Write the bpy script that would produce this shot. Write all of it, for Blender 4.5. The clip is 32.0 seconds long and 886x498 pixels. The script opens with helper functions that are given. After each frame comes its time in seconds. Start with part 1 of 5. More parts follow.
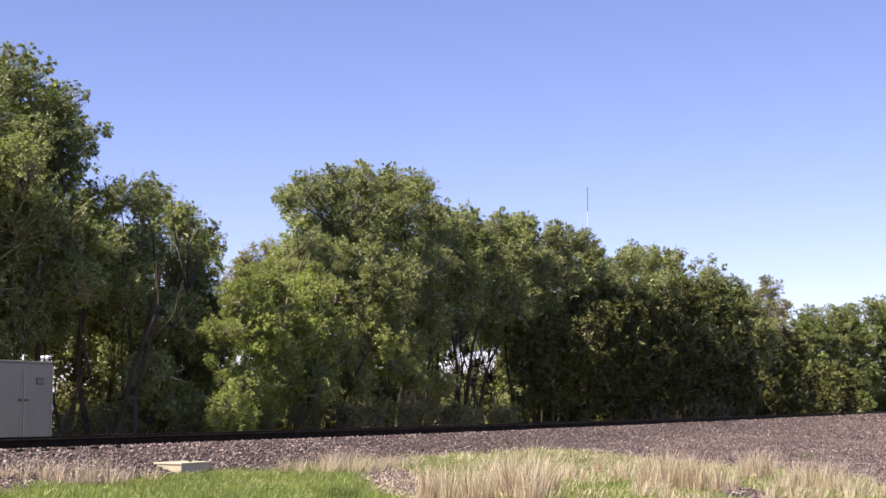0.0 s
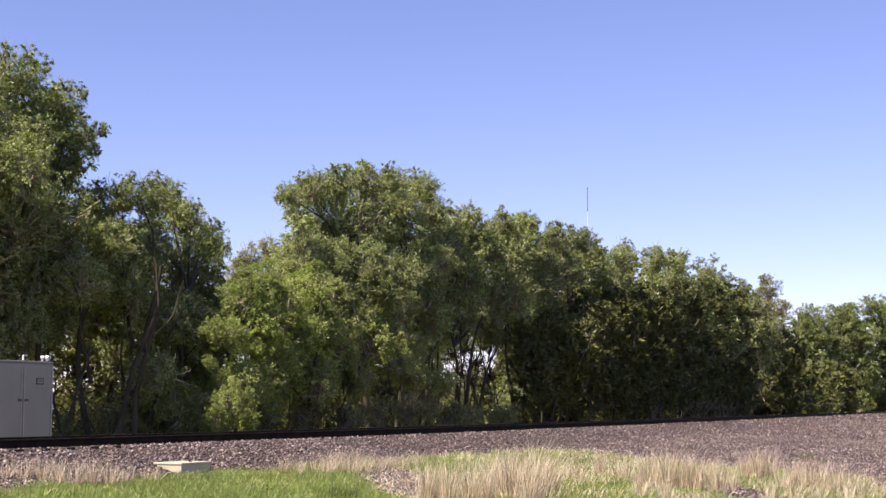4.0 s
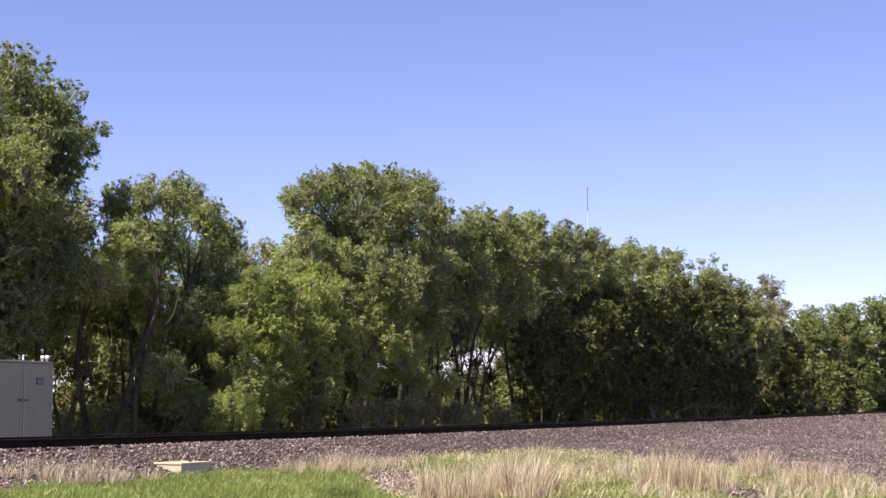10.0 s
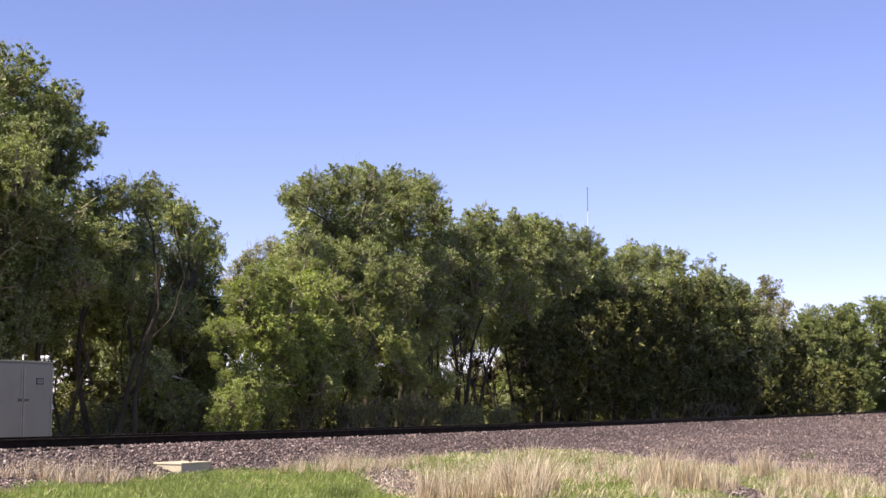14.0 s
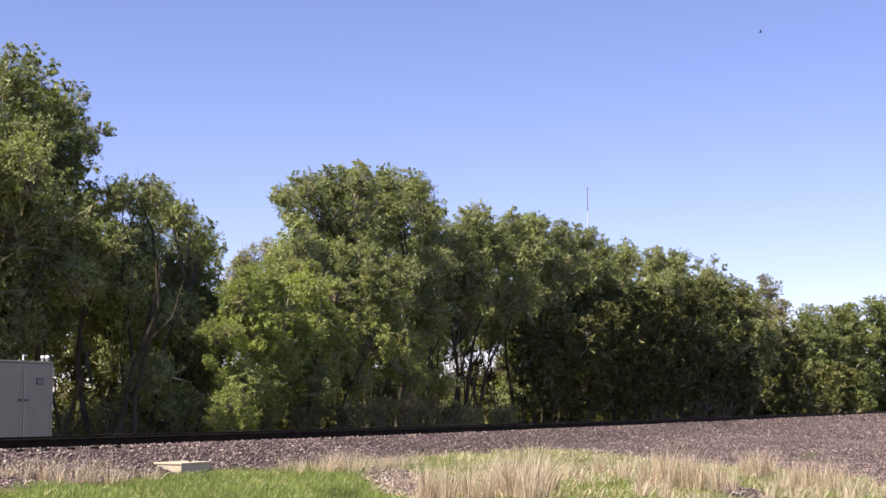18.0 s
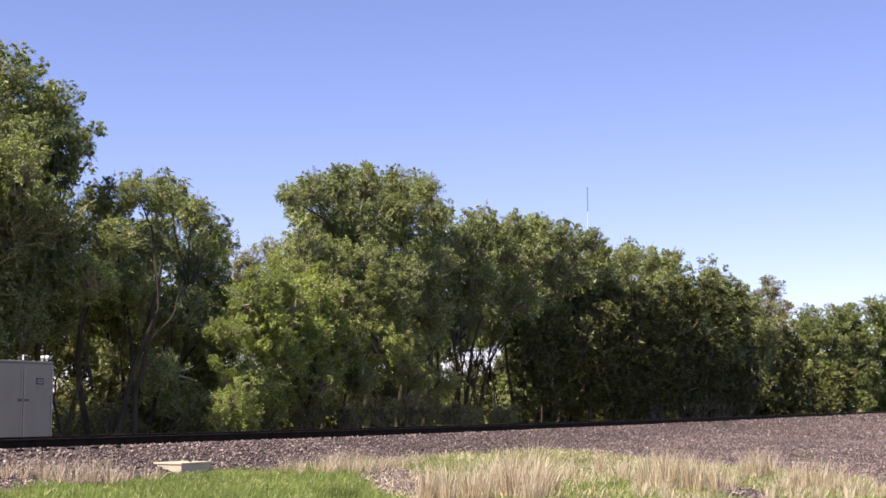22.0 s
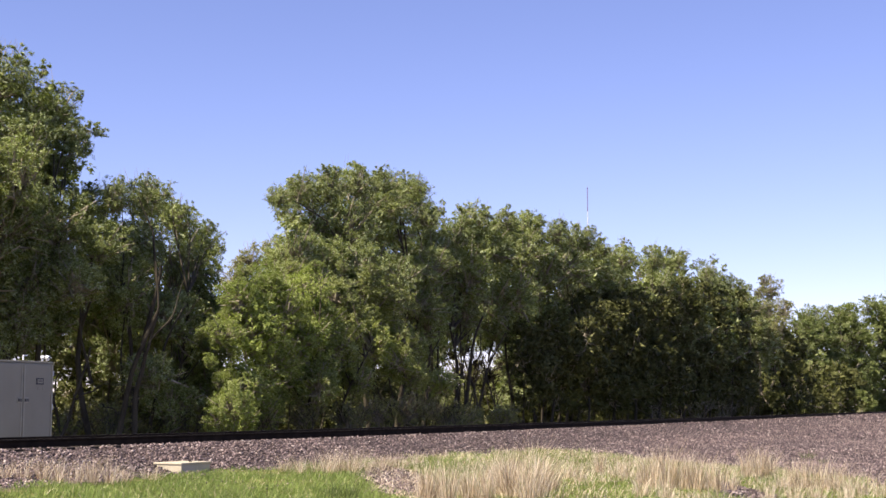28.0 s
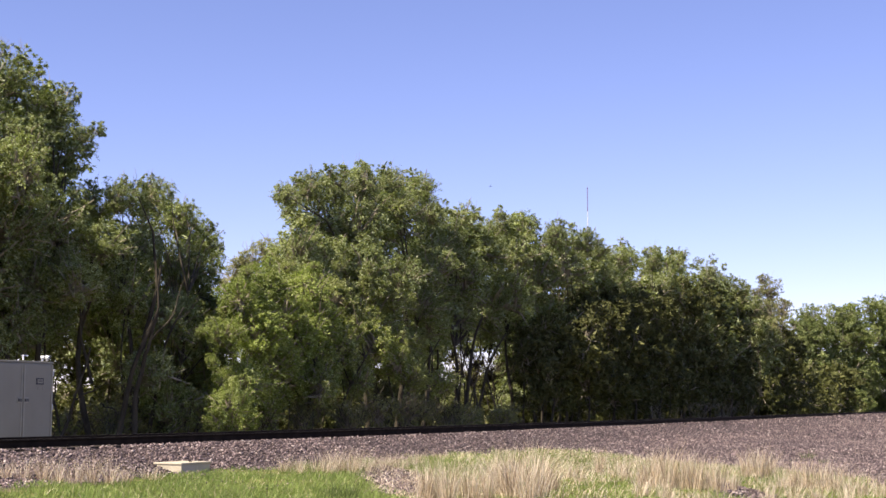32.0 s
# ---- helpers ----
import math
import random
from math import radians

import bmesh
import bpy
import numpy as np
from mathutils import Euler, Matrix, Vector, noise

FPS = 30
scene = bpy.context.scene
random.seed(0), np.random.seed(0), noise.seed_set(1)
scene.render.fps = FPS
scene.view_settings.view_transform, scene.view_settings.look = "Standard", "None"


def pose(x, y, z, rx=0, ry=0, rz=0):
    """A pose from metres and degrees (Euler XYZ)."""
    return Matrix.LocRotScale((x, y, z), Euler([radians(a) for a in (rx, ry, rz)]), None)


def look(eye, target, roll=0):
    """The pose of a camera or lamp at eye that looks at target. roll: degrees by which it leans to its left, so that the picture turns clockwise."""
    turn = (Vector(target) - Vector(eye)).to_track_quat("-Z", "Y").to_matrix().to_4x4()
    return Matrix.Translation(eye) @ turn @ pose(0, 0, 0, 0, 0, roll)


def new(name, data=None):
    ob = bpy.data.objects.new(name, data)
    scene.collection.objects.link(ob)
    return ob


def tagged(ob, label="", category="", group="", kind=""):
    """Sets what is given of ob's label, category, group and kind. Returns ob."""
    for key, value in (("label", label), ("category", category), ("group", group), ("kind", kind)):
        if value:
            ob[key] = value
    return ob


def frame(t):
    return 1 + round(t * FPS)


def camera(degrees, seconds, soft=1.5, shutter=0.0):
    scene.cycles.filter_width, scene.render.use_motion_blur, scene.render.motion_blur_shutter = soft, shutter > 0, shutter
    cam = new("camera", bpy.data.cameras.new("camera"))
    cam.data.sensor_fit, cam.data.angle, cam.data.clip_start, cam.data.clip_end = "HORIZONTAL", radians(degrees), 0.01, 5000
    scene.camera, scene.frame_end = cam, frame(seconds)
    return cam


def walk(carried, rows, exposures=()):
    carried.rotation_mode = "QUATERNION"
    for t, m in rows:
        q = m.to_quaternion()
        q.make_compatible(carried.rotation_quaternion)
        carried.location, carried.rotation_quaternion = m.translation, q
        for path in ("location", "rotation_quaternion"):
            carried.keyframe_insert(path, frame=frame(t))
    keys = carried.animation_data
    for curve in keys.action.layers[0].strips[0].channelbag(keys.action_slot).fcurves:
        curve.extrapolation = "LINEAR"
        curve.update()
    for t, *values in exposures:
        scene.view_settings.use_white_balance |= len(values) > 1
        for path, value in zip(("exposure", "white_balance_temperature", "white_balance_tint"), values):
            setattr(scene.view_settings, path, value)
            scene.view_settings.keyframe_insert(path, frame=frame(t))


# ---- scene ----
cam = camera(33.56, 32.0, soft=1.55)
EYE = pose(0, 0, 1.6, 96.12, 0, 0)
walk(cam, [(0, EYE), (32, EYE)], [(0, 1.02, 6500, 14), (32, 1.02, 6500, 14)])

# ---- daylight: a clear sky and one sun, high behind the camera's left shoulder ----
SUN_TURN, SUN_RISE = 233, 52  # degrees clockwise from the view, degrees above the ground
world = bpy.data.worlds.new("sky")
scene.world = world
world.use_nodes = True
wn = world.node_tree.nodes
sky = wn.new("ShaderNodeTexSky")
sky.sky_type, sky.sun_disc = "NISHITA", False
sky.sun_elevation, sky.sun_rotation = radians(SUN_RISE), radians(SUN_TURN)
sky.air_density, sky.dust_density, sky.ozone_density, sky.altitude = 1.1, 0.0, 3.0, 2500
tint = wn.new("ShaderNodeMix")  # the slightly violet cast of this day's sky
tint.data_type, tint.blend_type = "RGBA", "MULTIPLY"
tint.inputs["Factor"].default_value, tint.inputs["B"].default_value = 1.0, (1.25, 1.02, 1.215, 1)
world.node_tree.links.new(sky.outputs[0], tint.inputs["A"])
world.node_tree.links.new(tint.outputs["Result"], wn["Background"].inputs["Color"])
wn["Background"].inputs["Strength"].default_value = 0.078
sun_data = bpy.data.lights.new("sun", "SUN")
sun_data.energy, sun_data.angle, sun_data.color = 5.0, radians(0.53), (1.0, 0.92, 0.77)
sun = new("sun", sun_data)
a, e = radians(SUN_TURN), radians(SUN_RISE)
sun.matrix_world = look((math.sin(a) * math.cos(e) * 80, math.cos(a) * math.cos(e) * 80, math.sin(e) * 80), (0, 0, 0))


# ---- materials ----
def material(name, rough=0.8, metal=0.0, spec=0.3):
    m = bpy.data.materials.new(name)
    m.use_nodes = True
    b = m.node_tree.nodes["Principled BSDF"]
    b.inputs["Roughness"].default_value = rough
    b.inputs["Metallic"].default_value = metal
    b.inputs["Specular IOR Level"].default_value = spec
    return m, m.node_tree.nodes, m.node_tree.links, b


def noise_tex(nodes, links, scale, detail=4.0, coord="Object"):
    tc = nodes.new("ShaderNodeTexCoord")
    n = nodes.new("ShaderNodeTexNoise")
    n.inputs["Scale"].default_value, n.inputs["Detail"].default_value = scale, detail
    links.new(tc.outputs[coord], n.inputs["Vector"])
    return n.outputs["Fac"]


def ramp(nodes, links, fac, stops):
    r = nodes.new("ShaderNodeValToRGB")
    els = r.color_ramp.elements
    while len(els) < len(stops):
        els.new(0.5)
    for el, (at, c) in zip(els, stops):
        el.position, el.color = at, (*c, 1)
    links.new(fac, r.inputs["Fac"])
    return r.outputs["Color"]


def mix(nodes, links, fac, a, b, how="MIX"):
    m = nodes.new("ShaderNodeMix")
    m.data_type, m.blend_type = "RGBA", how
    for sock, v in ((m.inputs["Factor"], fac), (m.inputs["A"], a), (m.inputs["B"], b)):
        if isinstance(v, bpy.types.NodeSocket):
            links.new(v, sock)
        elif isinstance(v, tuple):
            sock.default_value = (*v, 1)
        else:
            sock.default_value = v
    return m.outputs["Result"]


def bump(nodes, links, b, height, strength, distance):
    n = nodes.new("ShaderNodeBump")
    n.inputs["Strength"].default_value, n.inputs["Distance"].default_value = strength, distance
    links.new(height, n.inputs["Height"])
    links.new(n.outputs["Normal"], b.inputs["Normal"])


def spotted(name, stops, scale, rough=0.8, metal=0.0, fine=60.0, depth=0.002, spec=0.3):
    """A plain worn surface: broad stains and a fine grain with relief."""
    m, n, l, b = material(name, rough, metal, spec)
    broad = noise_tex(n, l, scale)
    grain = noise_tex(n, l, fine, 6)
    c = ramp(n, l, broad, stops)
    c = mix(n, l, 0.35, c, ramp(n, l, grain, [(0.3, (0.55, 0.55, 0.55)), (0.7, (1.35, 1.35, 1.35))]), "MULTIPLY")
    l.new(c, b.inputs["Base Color"])
    bump(n, l, b, grain, 0.5, depth)
    return m


def leaf_material(name, dark, mid, light, through_light=0.35):
    """Leaves: each one its own green, lit through when the sun stands behind it."""
    m, n, l, b = material(name, 0.5, 0, 0.08)
    geo, info = n.new("ShaderNodeNewGeometry"), n.new("ShaderNodeObjectInfo")
    c = ramp(n, l, geo.outputs["Random Per Island"], [(0.0, dark), (0.55, mid), (1.0, light)])
    tint = ramp(n, l, info.outputs["Random"], [(0.0, (0.85, 0.88, 0.85)), (0.5, (1, 1, 1)), (1.0, (1.1, 1.12, 0.95))])
    c = mix(n, l, 1.0, c, tint, "MULTIPLY")
    l.new(c, b.inputs["Base Color"])
    t = n.new("ShaderNodeBsdfTranslucent")
    l.new(mix(n, l, 1.0, c, (1.05, 1.25, 0.62), "MULTIPLY"), t.inputs["Color"])
    s = n.new("ShaderNodeMixShader")
    s.inputs[0].default_value = through_light
    l.new(b.outputs[0], s.inputs[1]), l.new(t.outputs[0], s.inputs[2])
    l.new(s.outputs[0], n["Material Output"].inputs["Surface"])
    return m


def island_material(name, stops, rough=0.85, through_light=0.0):
    m, n, l, b = material(name, rough, 0, 0.2)
    geo = n.new("ShaderNodeNewGeometry")
    c = ramp(n, l, geo.outputs["Random Per Island"], stops)
    c = mix(n, l, 0.5, c, ramp(n, l, noise_tex(n, l, 1.3), [(0.3, (0.6, 0.6, 0.62)), (0.7, (1.3, 1.27, 1.25))]), "MULTIPLY")
    c = mix(n, l, 0.5, c, ramp(n, l, noise_tex(n, l, 0.28), [(0.38, (0.72, 0.72, 0.76)), (0.62, (1.25, 1.22, 1.2))]), "MULTIPLY")
    l.new(c, b.inputs["Base Color"])
    if through_light:
        t, s = n.new("ShaderNodeBsdfTranslucent"), n.new("ShaderNodeMixShader")
        l.new(c, t.inputs["Color"])
        s.inputs[0].default_value = through_light
        l.new(b.outputs[0], s.inputs[1]), l.new(t.outputs[0], s.inputs[2])
        l.new(s.outputs[0], n["Material Output"].inputs["Surface"])
    return m


ELM = leaf_material("elm_leaf", (0.12, 0.131, 0.032), (0.242, 0.261, 0.089), (0.46, 0.485, 0.3), 0.26)
YOUNG = leaf_material("young_leaf", (0.148, 0.17, 0.04), (0.262, 0.292, 0.084), (0.47, 0.49, 0.23), 0.4)
PALE_ELM = leaf_material("pale_elm_leaf", (0.165, 0.174, 0.045), (0.28, 0.29, 0.097), (0.52, 0.525, 0.29), 0.4)
FAR_LEAF = leaf_material("far_leaf", (0.125, 0.148, 0.05), (0.215, 0.24, 0.088), (0.38, 0.39, 0.19))
OLIVE_LEAF = leaf_material("olive_leaf", (0.07, 0.072, 0.026), (0.125, 0.128, 0.05), (0.23, 0.225, 0.105), 0.22)
# leaf colour darkened to stand for the shade low in the row
SHADED_LEAF = leaf_material("shaded_leaf", (0.055, 0.058, 0.019), (0.095, 0.098, 0.034), (0.155, 0.15, 0.06), 0.12)
DRY_LEAF = leaf_material("thin_leaf", (0.16, 0.148, 0.066), (0.29, 0.27, 0.125), (0.45, 0.42, 0.22))
BARK = spotted("bark", [(0.3, (0.034, 0.027, 0.017)), (0.6, (0.064, 0.052, 0.034)), (0.9, (0.115, 0.096, 0.066))], 1.2, 0.9, 0, 14, 0.02)
TWIG = spotted("twig", [(0.3, (0.2, 0.165, 0.115)), (0.7, (0.42, 0.36, 0.265))], 3, 0.9, 0, 20, 0.004)
STONE = island_material("ballast_stone", [(0.0, (0.04, 0.03, 0.031)), (0.33, (0.105, 0.079, 0.078)), (0.66, (0.205, 0.152, 0.145)), (0.93, (0.34, 0.264, 0.242)), (1.0, (0.56, 0.475, 0.415))])
GREEN_BLADE = island_material("green_blade", [(0.0, (0.11, 0.15, 0.036)), (0.35, (0.18, 0.245, 0.055)), (0.7, (0.27, 0.36, 0.09)), (0.92, (0.4, 0.46, 0.15)), (1.0, (0.7, 0.6, 0.36))], 0.6, 0.35)
DRY_BLADE = island_material("dry_blade", [(0.0, (0.14, 0.1, 0.06)), (0.3, (0.4, 0.3, 0.19)), (0.5, (0.78, 0.63, 0.44)), (0.94, (0.97, 0.86, 0.65)), (1.0, (0.24, 0.26, 0.075))], 0.7, 0.2)
WEED_BLADE = island_material("weed_blade", [(0.0, (0.06, 0.085, 0.0257)), (0.6, (0.12, 0.1607, 0.0428)), (1.0, (0.24, 0.2646, 0.1028))], 0.6, 0.3)
RUST = spotted("rusty_rail", [(0.3, (0.014, 0.0105, 0.008)), (0.7, (0.03, 0.022, 0.016))], 4, 0.95, 0.0, 80, 0.001, 0.08)
STEEL = spotted("worn_rail_top", [(0.3, (0.035, 0.03, 0.025)), (0.7, (0.07, 0.06, 0.052))], 3, 0.8, 0.2, 90, 0.0005)
TIE_WOOD = spotted("tie_wood", [(0.3, (0.025, 0.0189, 0.0137)), (0.7, (0.08, 0.0614, 0.0446))], 5, 0.95, 0, 40, 0.006)
CONCRETE = spotted("concrete", [(0.3, (0.42, 0.3638, 0.2571)), (0.7, (0.55, 0.4725, 0.3428))], 4, 0.9, 0, 70, 0.003)
PAINT = spotted("grey_cabinet_paint", [(0.3, (0.27, 0.246, 0.178)), (0.7, (0.31, 0.284, 0.208))], 1.5, 0.5, 0, 120, 0.0004)
METAL = spotted("galvanised_metal", [(0.3, (0.45, 0.45, 0.46)), (0.7, (0.62, 0.62, 0.62))], 6, 0.45, 0.7, 60, 0.0004)
STRIP = spotted("pale_grey_paint", [(0.3, (0.32, 0.295, 0.22)), (0.7, (0.38, 0.35, 0.265))], 3, 0.5, 0, 120, 0.0004)
DARK = spotted("dark_paint", [(0.3, (0.02, 0.02, 0.035)), (0.7, (0.04, 0.04, 0.06))], 6, 0.6, 0, 60, 0.0004)
GREY = spotted("worn_grey_paint", [(0.3, (0.085, 0.08, 0.07)), (0.7, (0.13, 0.12, 0.105))], 6, 0.6, 0, 60, 0.0004)
WHITE = spotted("white_paint", [(0.3, (0.75, 0.75, 0.76)), (0.7, (0.85, 0.85, 0.85))], 6, 0.5, 0, 60, 0.0004)
MAST_RED = spotted("mast_red", [(0.3, (0.16, 0.06, 0.07)), (0.7, (0.2, 0.075, 0.08))], 0.2, 0.6, 0, 3, 0.0004)
FEATHER = spotted("dark_feather", [(0.3, (0.03, 0.03, 0.04)), (0.7, (0.08, 0.075, 0.08))], 9, 0.7, 0, 60, 0.0005)


# ---- the plan: a gently curving track; p is the distance from its middle, to the camera's side ----
def slope(y):
    return float(np.interp(y, [26, 46, 80], [0.52, 0.43, 0.395]))


PATH_Y = np.concatenate([np.arange(-60, 120, 0.5), np.arange(120, 4300, 20)])
PATH_S = np.interp(PATH_Y, [26, 46, 80], [0.52, 0.43, 0.395])
PATH_X = np.concatenate([[0], np.cumsum(np.diff(PATH_Y) * (PATH_S[1:] + PATH_S[:-1]) / 2)])
PATH_X += 1.19 - np.interp(46.2, PATH_Y, PATH_X)


def track_x(y):
    return np.interp(y, PATH_Y, PATH_X)


def off_track(x, y):
    return (x - track_x(y)) * np.cos(np.arctan(np.interp(y, PATH_Y, PATH_S)))


def beside(p, y):
    """The plan point p metres from the track's middle, level with y on it."""
    th = np.arctan(np.interp(y, PATH_Y, PATH_S))
    return track_x(y) + p / np.cos(th), y


def ground_z(p):
    return np.interp(p, [-60, -9, -3.0, -1.6, 1.36, 3.1, 7, 14, 30], [0, 0.1, 0.35, 0.835, 0.835, 0.42, 0.27, 0.1, 0])


def lie(x, y):
    return float(ground_z(off_track(x, y)))


def worn(x, y):
    """Distance from the middle of the bare, straw-strewn strip beside the big tufts, 1 at its edge."""
    return np.hypot((x + 0.88 - (27 - y) * 0.12) / 0.62, (y - 26.3) / 4.4) + 0.12 * np.sin(x * 9 + y * 3)


def grassy(x, y):
    """How far the turf covers the ground, 0 to 1: between the ballast's foot and the gravel apron."""
    p = off_track(x, y)
    wob = 0.35 * np.sin(x * 3.1 + y * 1.3) + 0.25 * np.sin(x * 7.3 - y * 2.2)
    inner = np.clip((p - 3.2 - 0.3 * (y < 25.2) - wob * 0.7) / 0.35, 0, 1)
    edge = 8.5 - np.clip(y - 31, 0, 99) * 0.47 + wob
    outer = np.clip((edge - x) / 0.5, 0, 1)
    bare = np.clip((worn(x, y) - 0.8) / 0.35, 0, 1)
    bare2 = np.clip((np.hypot((x - 5.05) / 0.4, (y - 25.5) / 3.0) - 0.8) / 0.4, 0, 1)
    return inner * outer * bare * bare2


# ---- mesh tools ----
def mesh_of(name, verts, faces, mats, index=None, smooth=False):
    me = bpy.data.meshes.new(name)
    me.from_pydata([tuple(v) for v in verts], [], faces)
    for m in mats:
        me.materials.append(m)
    if index is not None:
        me.polygons.foreach_set("material_index", index)
    if smooth:
        me.polygons.foreach_set("use_smooth", [True] * len(me.polygons))
    me.update()
    return me


def big_mesh(name, verts, faces, mats, index=None):
    """Fast mesh from arrays: verts (n, 3), faces (m, k)."""
    me = bpy.data.meshes.new(name)
    k = faces.shape[1]
    me.vertices.add(len(verts)), me.loops.add(faces.size), me.polygons.add(len(faces))
    me.vertices.foreach_set("co", np.ascontiguousarray(verts, dtype=np.float32).ravel())
    me.loops.foreach_set("vertex_index", np.ascontiguousarray(faces, dtype=np.int32).ravel())
    me.polygons.foreach_set("loop_start", np.arange(0, faces.size, k, dtype=np.int32))
    for m in mats:
        me.materials.append(m)
    if index is not None:
        me.polygons.foreach_set("material_index", np.asarray(index, dtype=np.int32))
    me.update(calc_edges=True)
    return me


def child(ob, parent, m=None):
    ob.parent = parent
    if m is not None:
        ob.matrix_basis = m
    return ob


def part(name, bm, mat, parent, label="", m=None, smooth=False):
    me = bpy.data.meshes.new(name)
    bm.to_mesh(me)
    bm.free()
    me.materials.append(mat)
    if smooth:
        me.polygons.foreach_set("use_smooth", [True] * len(me.polygons))
    ob = child(new(name, me), parent, m)
    return tagged(ob, label) if label else ob


def box(size, at=(0, 0, 0), bevel=0.0):
    bm = bmesh.new()
    bmesh.ops.create_cube(bm, size=1, matrix=Matrix.Translation(at) @ Matrix.Diagonal((*size, 1)))
    if bevel:
        bmesh.ops.bevel(bm, geom=bm.edges[:], offset=bevel, segments=2, affect="EDGES", profile=0.5)
    return bm


def rod(r0, r1, length, sides=10):
    bm = bmesh.new()
    bmesh.ops.create_cone(bm, cap_ends=True, segments=sides, radius1=r0, radius2=r1, depth=length, matrix=Matrix.Translation((0, 0, length / 2)))
    return bm


def tube(points, radii, sides=6):
    """Vertices and faces of a tapering tube along points."""
    vs, fs = [], []
    for i, (p, r) in enumerate(zip(points, radii)):
        d = (Vector(points[min(i + 1, len(points) - 1)]) - Vector(points[max(i - 1, 0)])).normalized()
        u = d.orthogonal().normalized()
        w = d.cross(u)
        for k in range(sides):
            a = 2 * math.pi * k / sides
            vs.append(Vector(p) + (u * math.cos(a) + w * math.sin(a)) * r)
        if i:
            o = (i - 1) * sides
            for k in range(sides):
                fs.append((o + k, o + (k + 1) % sides, o + sides + (k + 1) % sides, o + sides + k))
    return vs, fs


# ---- ground: one sheet to the horizon ----
def build_ground():
    ps = np.concatenate([[-3500, -900, -300, -120, -60, -30, -15, -9, -6, -4.5], np.arange(-3.5, 15.01, 0.25), [16, 18, 21, 25, 30, 45, 80, 200, 600, 3500]])
    ys = np.concatenate([[-3000, -600, -150, -40, -10, 5, 12], np.arange(17, 60, 0.4), np.arange(60, 120, 2), [130, 150, 200, 300, 500, 900, 1800, 4200]])
    P, Y = np.meshgrid(ps, ys)
    X = np.interp(Y, PATH_Y, PATH_X) + (Y < -60) * (Y + 60) * 0.52 + P / np.cos(np.arctan(np.interp(Y, PATH_Y, PATH_S)))
    Z = ground_z(P) + (np.sin(X * 2.1 + Y) + np.sin(Y * 2.7 - X)) * 0.012 * ((np.abs(P) > 3) & (Y < 60))
    n, k = P.shape
    i = np.arange(n * k).reshape(n, k)
    faces = np.stack([i[:-1, :-1], i[:-1, 1:], i[1:, 1:], i[1:, :-1]], -1).reshape(-1, 4)
    m, nd, l, b = material("ground", 0.95, 0, 0.15)
    at_turf, at_far = nd.new("ShaderNodeAttribute"), nd.new("ShaderNodeAttribute")
    at_turf.attribute_name, at_far.attribute_name = "turf", "field"
    tc = nd.new("ShaderNodeTexCoord")
    v = nd.new("ShaderNodeTexVoronoi")
    v.inputs["Scale"].default_value = 21
    l.new(tc.outputs["Object"], v.inputs["Vector"])
    bw = nd.new("ShaderNodeRGBToBW")
    l.new(v.outputs["Color"], bw.inputs["Color"])
    # darker than the loose stones: shade of the gaps put into the colour
    stones = ramp(nd, l, bw.outputs["Val"], [(0.15, (0.02, 0.0155, 0.0145)), (0.45, (0.06, 0.0455, 0.043)), (0.7, (0.12, 0.092, 0.084)), (0.95, (0.24, 0.197, 0.172))])
    stones = mix(nd, l, 0.6, stones, ramp(nd, l, noise_tex(nd, l, 0.5), [(0.35, (0.75, 0.72, 0.75)), (0.65, (1.2, 1.12, 1.1))]), "MULTIPLY")
    soil = ramp(nd, l, noise_tex(nd, l, 3.0, 8), [(0.3, (0.07, 0.085, 0.0171)), (0.55, (0.14, 0.1417, 0.0386)), (0.78, (0.3, 0.2362, 0.12))])
    field = ramp(nd, l, noise_tex(nd, l, 0.25, 6), [(0.3, (0.11, 0.105, 0.035)), (0.6, (0.19, 0.165, 0.075)), (0.8, (0.3, 0.25, 0.13))])
    c = mix(nd, l, at_turf.outputs["Fac"], stones, soil)
    l.new(mix(nd, l, at_far.outputs["Fac"], c, field), b.inputs["Base Color"])
    bump(nd, l, b, v.outputs["Distance"], 0.9, 0.03)
    me = big_mesh("ground", np.stack([X, Y, Z], -1).reshape(-1, 3), faces, [m])
    for name, val in (("turf", grassy(X, Y)), ("field", np.clip((-P - 3.2) / 0.6, 0, 1))):
        me.attributes.new(name, "FLOAT", "POINT").data.foreach_set("value", val.ravel().astype(np.float32))
    return tagged(new("ground", me), "gravel and turf ground running to the horizon beside the railway", "ground", kind="structure")


build_ground()


